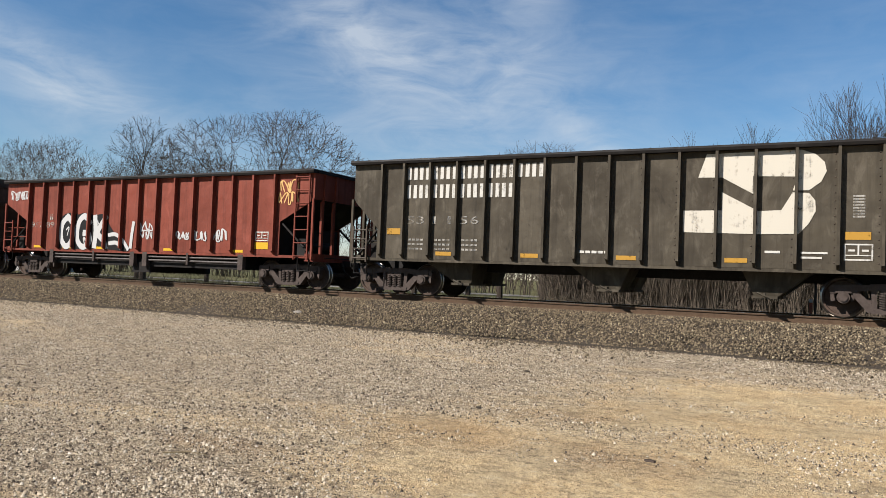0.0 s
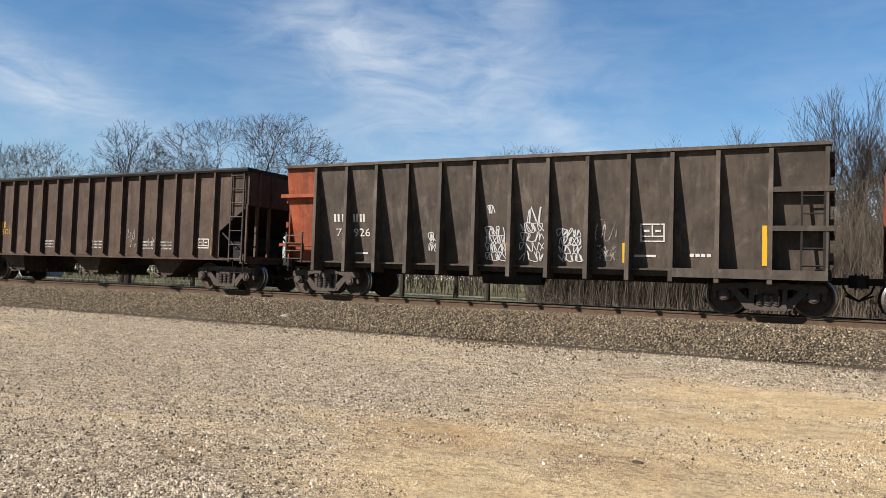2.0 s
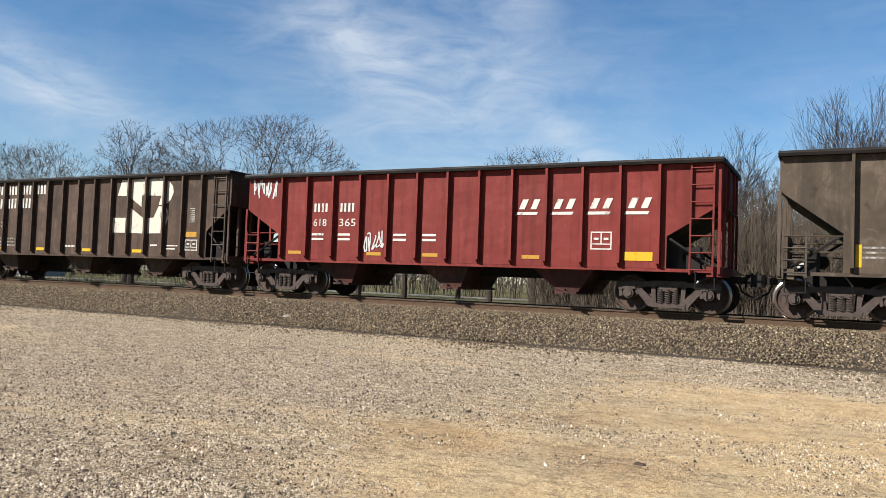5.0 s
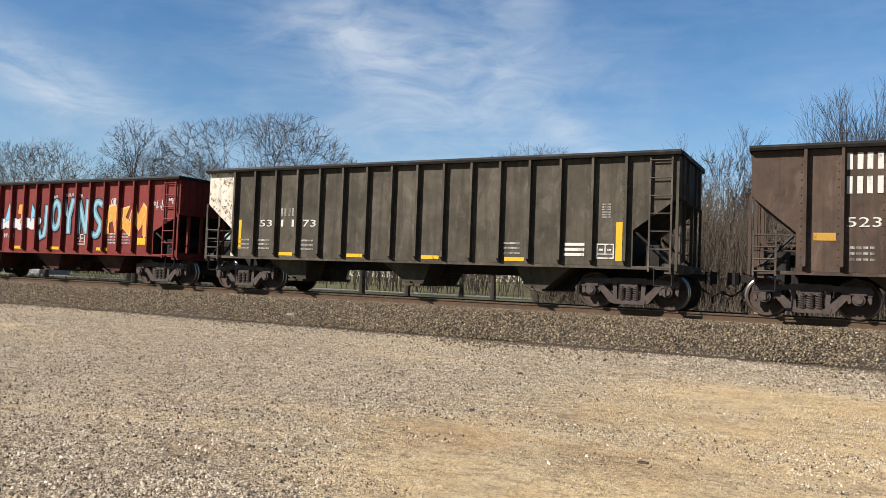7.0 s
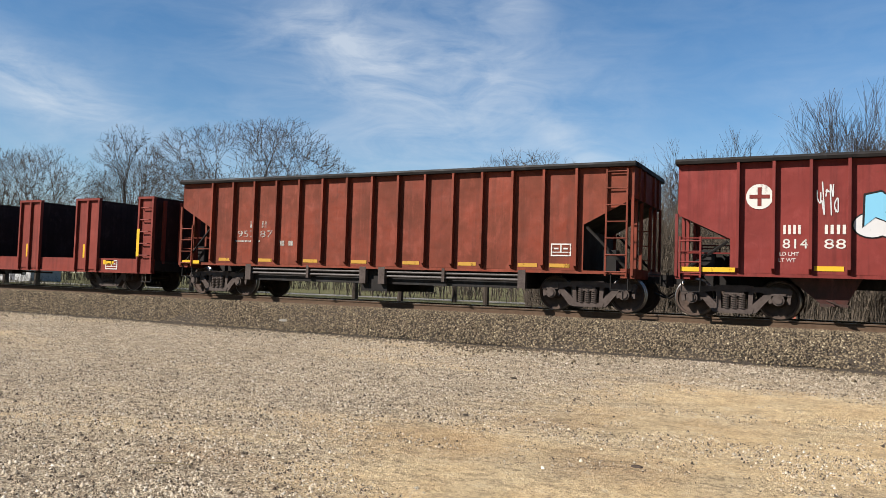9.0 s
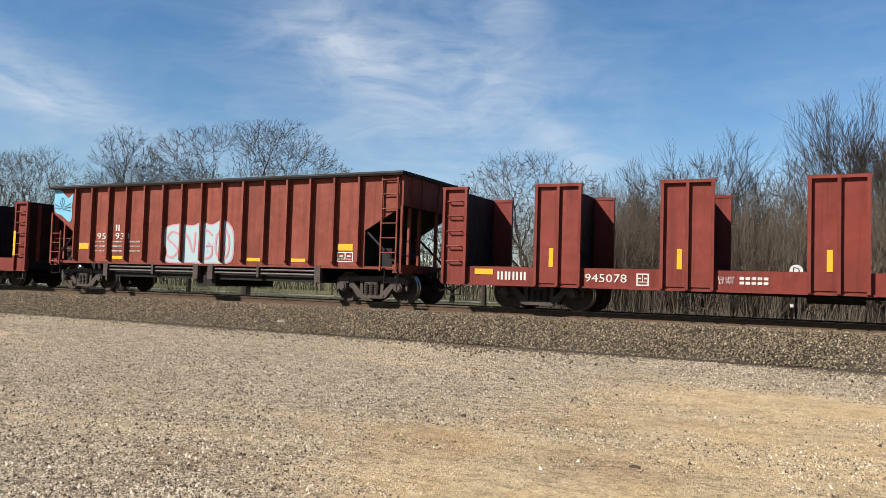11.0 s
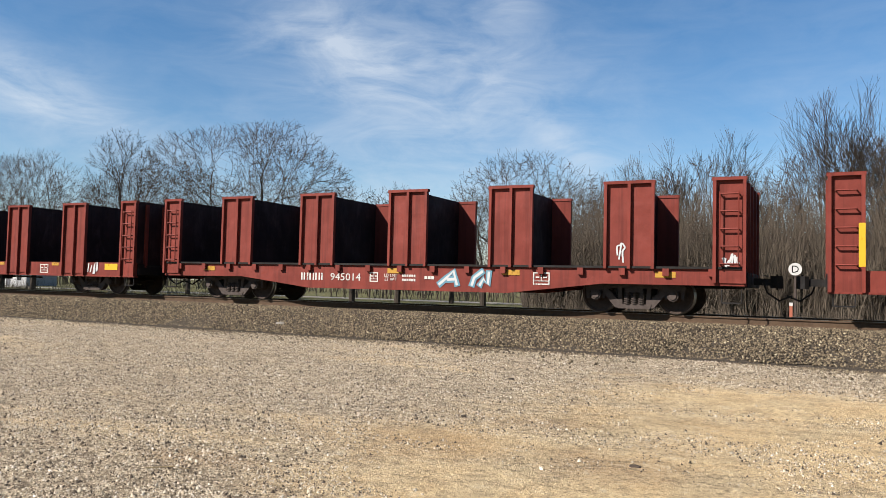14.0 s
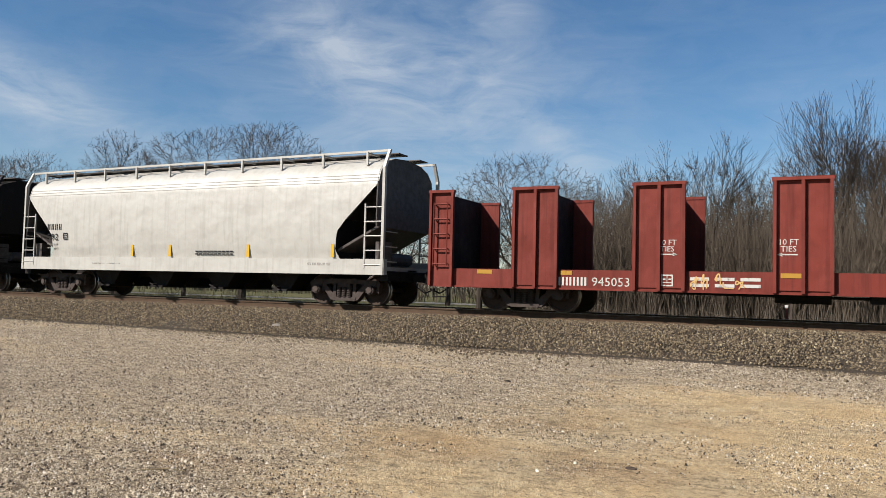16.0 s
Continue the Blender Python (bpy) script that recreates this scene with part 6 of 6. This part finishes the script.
        bars(car, [(lefts[1] + w + 0.1, z, 0.07, 0.4, 0.12, 3) for z in (0.7, 0.84)], WHITE, y)
        scrawl(car, lefts[1] + w + 0.05, 0.64, 1.2, 0.36, 5, SPRAY_PEACH, 130, 0.035, y - 0.006)
        reflectors_at = [(lefts[0] - 0.75, 0.4), (lefts[0] + w + 0.2, 0.3), (lefts[2] + 0.35, 0.4), (lefts[3] - 0.4, 0.35), (lefts[4] - 0.4, 0.35)]
        for x, ww in reflectors_at:
            strip(car, "reflector", x - ww / 2, x + ww / 2, 0.92, 1.02, AMBER, y if x != lefts[2] + 0.35 else -1.494)
        strip(car, "reflector", hl - 1.45, hl - 0.85, 0.80, 1.0, YELLOW, y)
        scrawl(car, lefts[4] + w + 0.1, 0.66, 0.5, 0.4, 4, SPRAY_WHITE, 131, 0.05, y - 0.005)
        frame_mark(car, lefts[3] + w + 0.6, 0.66, 0.42, 0.3, y=y)
    elif kind == 3:
        bars(car, [(-3.23, 0.62, 0.2, 0.14, 0.06, 4)], WHITE, y, label="white lettering on the side sill")
        numerals(car, "945014", -2.23, -1.24, 0.62, 0.2, WHITE, y)
        frame_mark(car, -0.95, 0.60, 0.26, 0.26, y=y)
        words(car, "LD LMT\nLT WT", 0.12, -0.30, 0.74, WHITE, y - 0.003)
        bars(car, [(0.05, z, 0.06, 0.05, 0.02, 6) for z in (0.64, 0.75)] + [(0.72, 0.70, 0.08, 0.08, 0.02, 3)], WHITE, y)
        for k, line in enumerate(([(1.16, 0.58), (1.36, 0.74), (1.56, 0.92), (1.66, 0.58)], [(1.40, 0.70), (1.62, 0.72)], [(2.08, 0.58), (2.14, 0.76), (2.36, 0.92)], [(2.30, 0.58), (2.40, 0.74), (2.52, 0.60), (2.54, 0.90)])):
            for width, mat, lift in ((0.17, SPRAY_TEAL, 0.003), (0.07, SPRAY_WHITE, 0.008)):
                b = Build()
                stroke(b, line, width, y - lift - 0.001 * k)
                part("graffiti", b, mat, car, "angular teal and white sprayed strokes")
        for x in (-6.9, -0.4, 2.9, 6.6):
            strip(car, "reflector", x, x + 0.45, 0.84, 0.97, AMBER, y)
        frame_mark(car, 3.7, 0.62, 0.42, 0.3, y=y)
        scrawl(car, lefts[4] + 0.3, 1.15, 0.2, 0.5, 2, SPRAY_WHITE, 134, 0.05, -1.50)
        scrawl(car, hl - 0.5, 1.05, 0.35, 0.35, 3, SPRAY_WHITE, 135, 0.05, -1.50)
    else:
        for k, x0 in enumerate(lefts):
            strip(car, "reflector", x0 + 0.36, x0 + 0.47, 1.05, 1.50, YELLOW, -1.494)
        for s in ((1,) if kind == 1 else (-1, 1)):
            strip(car, "reflector", s * (hl - 0.62) - 0.06, s * (hl - 0.62) + 0.06, 1.12, 2.0, YELLOW, -1.58)
        bars(car, [(-hl + 1.52, mid, 0.2, 0.15, 0.05, 4)], WHITE, y, label="white lettering on the side sill")
        numerals(car, "945398" if kind == 2 else "945078", lefts[0] + w + 0.10, lefts[0] + w + 1.08, mid, 0.19, WHITE, y)
        words(car, "LD LMT\nLT WT", 0.10, lefts[1] + w + 0.25, mid + 0.12, WHITE, y - 0.003)
        frame_mark(car, lefts[0] + w + 1.3, 0.66, 0.28, 0.28, y=y)
        bars(car, [(lefts[1] + w + 0.52, z, 0.06, 0.09, 0.03, 5) for z in (0.75, 0.85)] + [(x + 0.3, 0.66, 0.05, 0.6, 0, 1) for x in lefts[1:]], WHITE, y if kind == 2 else y)
        frame_mark(car, hl - 2.2, 0.68, 0.55, 0.3, y=y)
        if kind == 1:
            for x in (-hl + 0.9, lefts[4] + w + 0.2):
                strip(car, "reflector", x, x + 0.5, 0.84, 0.98, YELLOW, y)
    running_gear(car, x_line, hl, 2.47)


def covered_hopper(x_line, hl, paint, label, detail):
    """A covered hopper: bulging sides that curve in to the roof, cut-away ends, side sill and running boards."""
    car = thing("covered_hopper", label, "covered hopper", "freight train", pose(x_line, 0, 0))
    section = [(1.50, 1.22), (1.56, 1.6), (1.60, 2.2), (1.60, 2.9), (1.57, 3.35), (1.46, 3.68), (1.20, 3.93), (0.75, 4.08), (0.0, 4.14)]
    b = Build()
    ext = hl - 0.22

    def reach(z):
        """How far the side runs towards the end at that height: round cut-away below, full above."""
        pts = [(1.22, ext - 1.20), (1.5, ext - 1.36), (2.0, ext - 1.30), (2.35, ext - 1.0), (2.9, ext - 0.42), (3.3, ext - 0.02), (3.4, ext), (4.2, ext)]
        return float(np.interp(z, [p[0] for p in pts], [p[1] for p in pts]))

    zs = sorted(set(list(np.linspace(1.22, 3.35, 22)) + [p[1] for p in section if p[1] > 3.3]))
    ring = []
    for z in zs:
        y = float(np.interp(z, [p[1] for p in section], [p[0] for p in section]))
        ring.append((y, z))
    for f in (-1, 1):
        b = Build()
        n = len(ring)
        cols = 17
        for y, z in ring:
            r = reach(z)
            b.v += [(-r + 2 * r * k / (cols - 1), f * y, z) for k in range(cols)]
        b.f = [(j * cols + i, j * cols + i + 1, (j + 1) * cols + i + 1, (j + 1) * cols + i) for j in range(n - 1) for i in range(cols - 1)]
        b.m = [0] * len(b.f)
        ob = part("side_sheet", b, paint, car, smooth=True)
        part("side_sill", Build().box(-hl, hl, *sorted((f * 1.40, f * 1.58)), 0.84, 1.26), paint, car)
        part("roof_rail", Build().box(-hl + 0.05, hl - 0.05, *sorted((f * 1.28, f * 1.33)), 4.18, 4.24), paint, car)
        for k in range(10):
            x = -hl + 0.75 + k * (2 * hl - 1.5) / 9
            part("walkway_bracket", Build().box(x - 0.03, x + 0.03, *sorted((f * 1.30, f * 1.36)), 3.84, 4.20).box(x - 0.03, x + 0.03, *sorted((f * 0.75, f * 1.33)), 4.15, 4.19), paint, car)
        for z, y in ((3.36, 1.566), (3.45, 1.537), (3.54, 1.506)):
            part("side_seam", Build().box(-ext, ext, *sorted((f * (y - 0.03), f * (y + 0.010))), z, z + 0.014), paint, car)
    for s in (-1, 1):
        poly = [(y, z) for y, z in ring if z >= 2.1]
        shape = [(y, z) for y, z in poly] + [(-y, z) for y, z in reversed(poly[:-1])]
        # cream car: end and slope sheets are grey, their shade put into the colour
        part("end_sheet", Build().slab(shape, *sorted((s * (ext - 0.02), s * (ext - 0.05))), "x"), PIPE if detail else paint, car, "end sheet, painted grey for shade on the cream car")
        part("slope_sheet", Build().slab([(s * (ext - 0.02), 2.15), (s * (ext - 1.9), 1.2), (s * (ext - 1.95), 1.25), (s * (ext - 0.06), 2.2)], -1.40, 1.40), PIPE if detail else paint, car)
        part("bulkhead", Build().box(*sorted((s * (ext - 1.42), s * (ext - 1.38))), -1.44, 1.44, 1.2, 2.4), BLACK, car)
        part("end_platform", Build().box(*sorted((s * (hl - 0.9), s * hl)), -1.42, 1.42, 0.95, 1.06), paint, car)
        for f in (-1, 1):
            part("corner_post", Build().box(*sorted((s * (hl - 0.10), s * (hl - 0.02))), *sorted((f * 1.50, f * 1.60)), 0.84, 3.72).add(
                [(s * (hl - 0.10), f * 1.50, 3.72), (s * (hl - 0.02), f * 1.50, 3.72), (s * (hl - 0.02), f * 1.60, 3.72), (s * (hl - 0.10), f * 1.60, 3.72),
                 (s * (hl - 0.10), f * 1.26, 4.24), (s * (hl - 0.02), f * 1.26, 4.24), (s * (hl - 0.02), f * 1.34, 4.24), (s * (hl - 0.10), f * 1.34, 4.24)],
                [(0, 1, 5, 4), (1, 2, 6, 5), (2, 3, 7, 6), (3, 0, 4, 7), (4, 5, 6, 7)]), paint, car)
            part("ladder", ladder(*sorted((s * (hl - 0.08), s * (hl - 0.62))), 1.0, 2.75, 5, f * 1.56), paint, car)
            for z in (1.2, 1.6, 2.0):
                part("end_rung", Build().rod((s * hl, f * 1.5, z), (s * hl, f * 0.9, z), 0.016, 5), paint, car)
        part("brake_gear", Build().rod((s * (hl - 0.5), -0.6, 1.3), (s * (hl - 0.5), 0.6, 1.3), 0.18, 12).box(*sorted((s * (hl - 0.2), s * (hl - 0.5))), -1.2, -0.85, 1.06, 1.75), PIPE, car)
        part("end_sill", Build().box(*sorted((s * (hl - 0.25), s * (hl + 0.04))), -1.4, 1.4, 0.68, 0.95), BLACK, car)
    for y in (-0.85, 0.35):
        part("roof_walkway", Build().box(-hl + 0.05, hl - 0.05, y, y + 0.5, 4.19, 4.22), PIPE, car)
    for k in range(5):
        x = -5.2 + k * 2.6
        part("roof_hatch", Build().box(x - 1.2, x + 1.2, -0.3, 0.3, 4.12, 4.24), paint, car)
    part("center_sill", Build().box(-hl, hl, -0.25, 0.25, 0.66, 1.0), BLACK, car)
    for x0, x1 in ((-4.6, -2.7), (-2.2, -0.3), (0.3, 2.2), (2.7, 4.6)):
        part("outlet_hopper", chute(x0, x1, 0.36, 1.22, 0.0), BLACK, car)
    if detail:
        y = -1.60
        bars(car, [(-6.05 + 0.0, 2.18, 0.20, 0.13, 0.06, 4), ], INK, y - 0.004)
        numerals(car, "592", -6.05, -5.50, 1.84, 0.21, INK, y - 0.004)
        bars(car, [(-6.05, z, 0.05, 0.22, 0.06, 2) for z in (1.55, 1.68)], FAINT, y + 0.012)
        frame_mark(car, -5.25, 1.85, 0.22, 0.22, INK, y - 0.002)
        for x in (-1.98, -0.35, 2.75, 5.72):
            strip(car, "reflector", x - 0.05, x + 0.05, 1.30, 1.66, YELLOW, -1.572, "faded yellow reflector strip")
        bars(car, [(0.7, 1.36, 0.04, 0.12, 0.03, 10), (0.7, 1.44, 0.04, 0.12, 0.03, 10)], INK, -1.56)
        bars(car, [(4.9, 1.08, 0.07, 0.12, 0.04, 5), (-3.8, 1.05, 0.03, 0.6, 0.1, 2)], FAINT, -1.583)
    running_gear(car, x_line, hl, 1.55)


train()


# ================= what moves =================
SPEED, SLOWING = 14.289, -0.01009


def gone(t):
    """Metres that the train has gone past its place at eight seconds."""
    return SPEED * (t - 8.0) + SLOWING * (t - 8.0) ** 2


def motions():
    for car, x in CARS:
        walk(car, [(k * 0.5, pose(x + gone(k * 0.5), 0, 0)) for k in range(33)])
    # one row a frame: the wheels turn about sixty degrees from one to the next
    steps = [k / FPS for k in range(int(16 * FPS) + 1)]
    for ws, at, x in SPINS:
        walk(ws, [(t, pose(*at, 0, math.degrees(gone(t) / R_WHEEL), 0)) for t in steps])


motions()
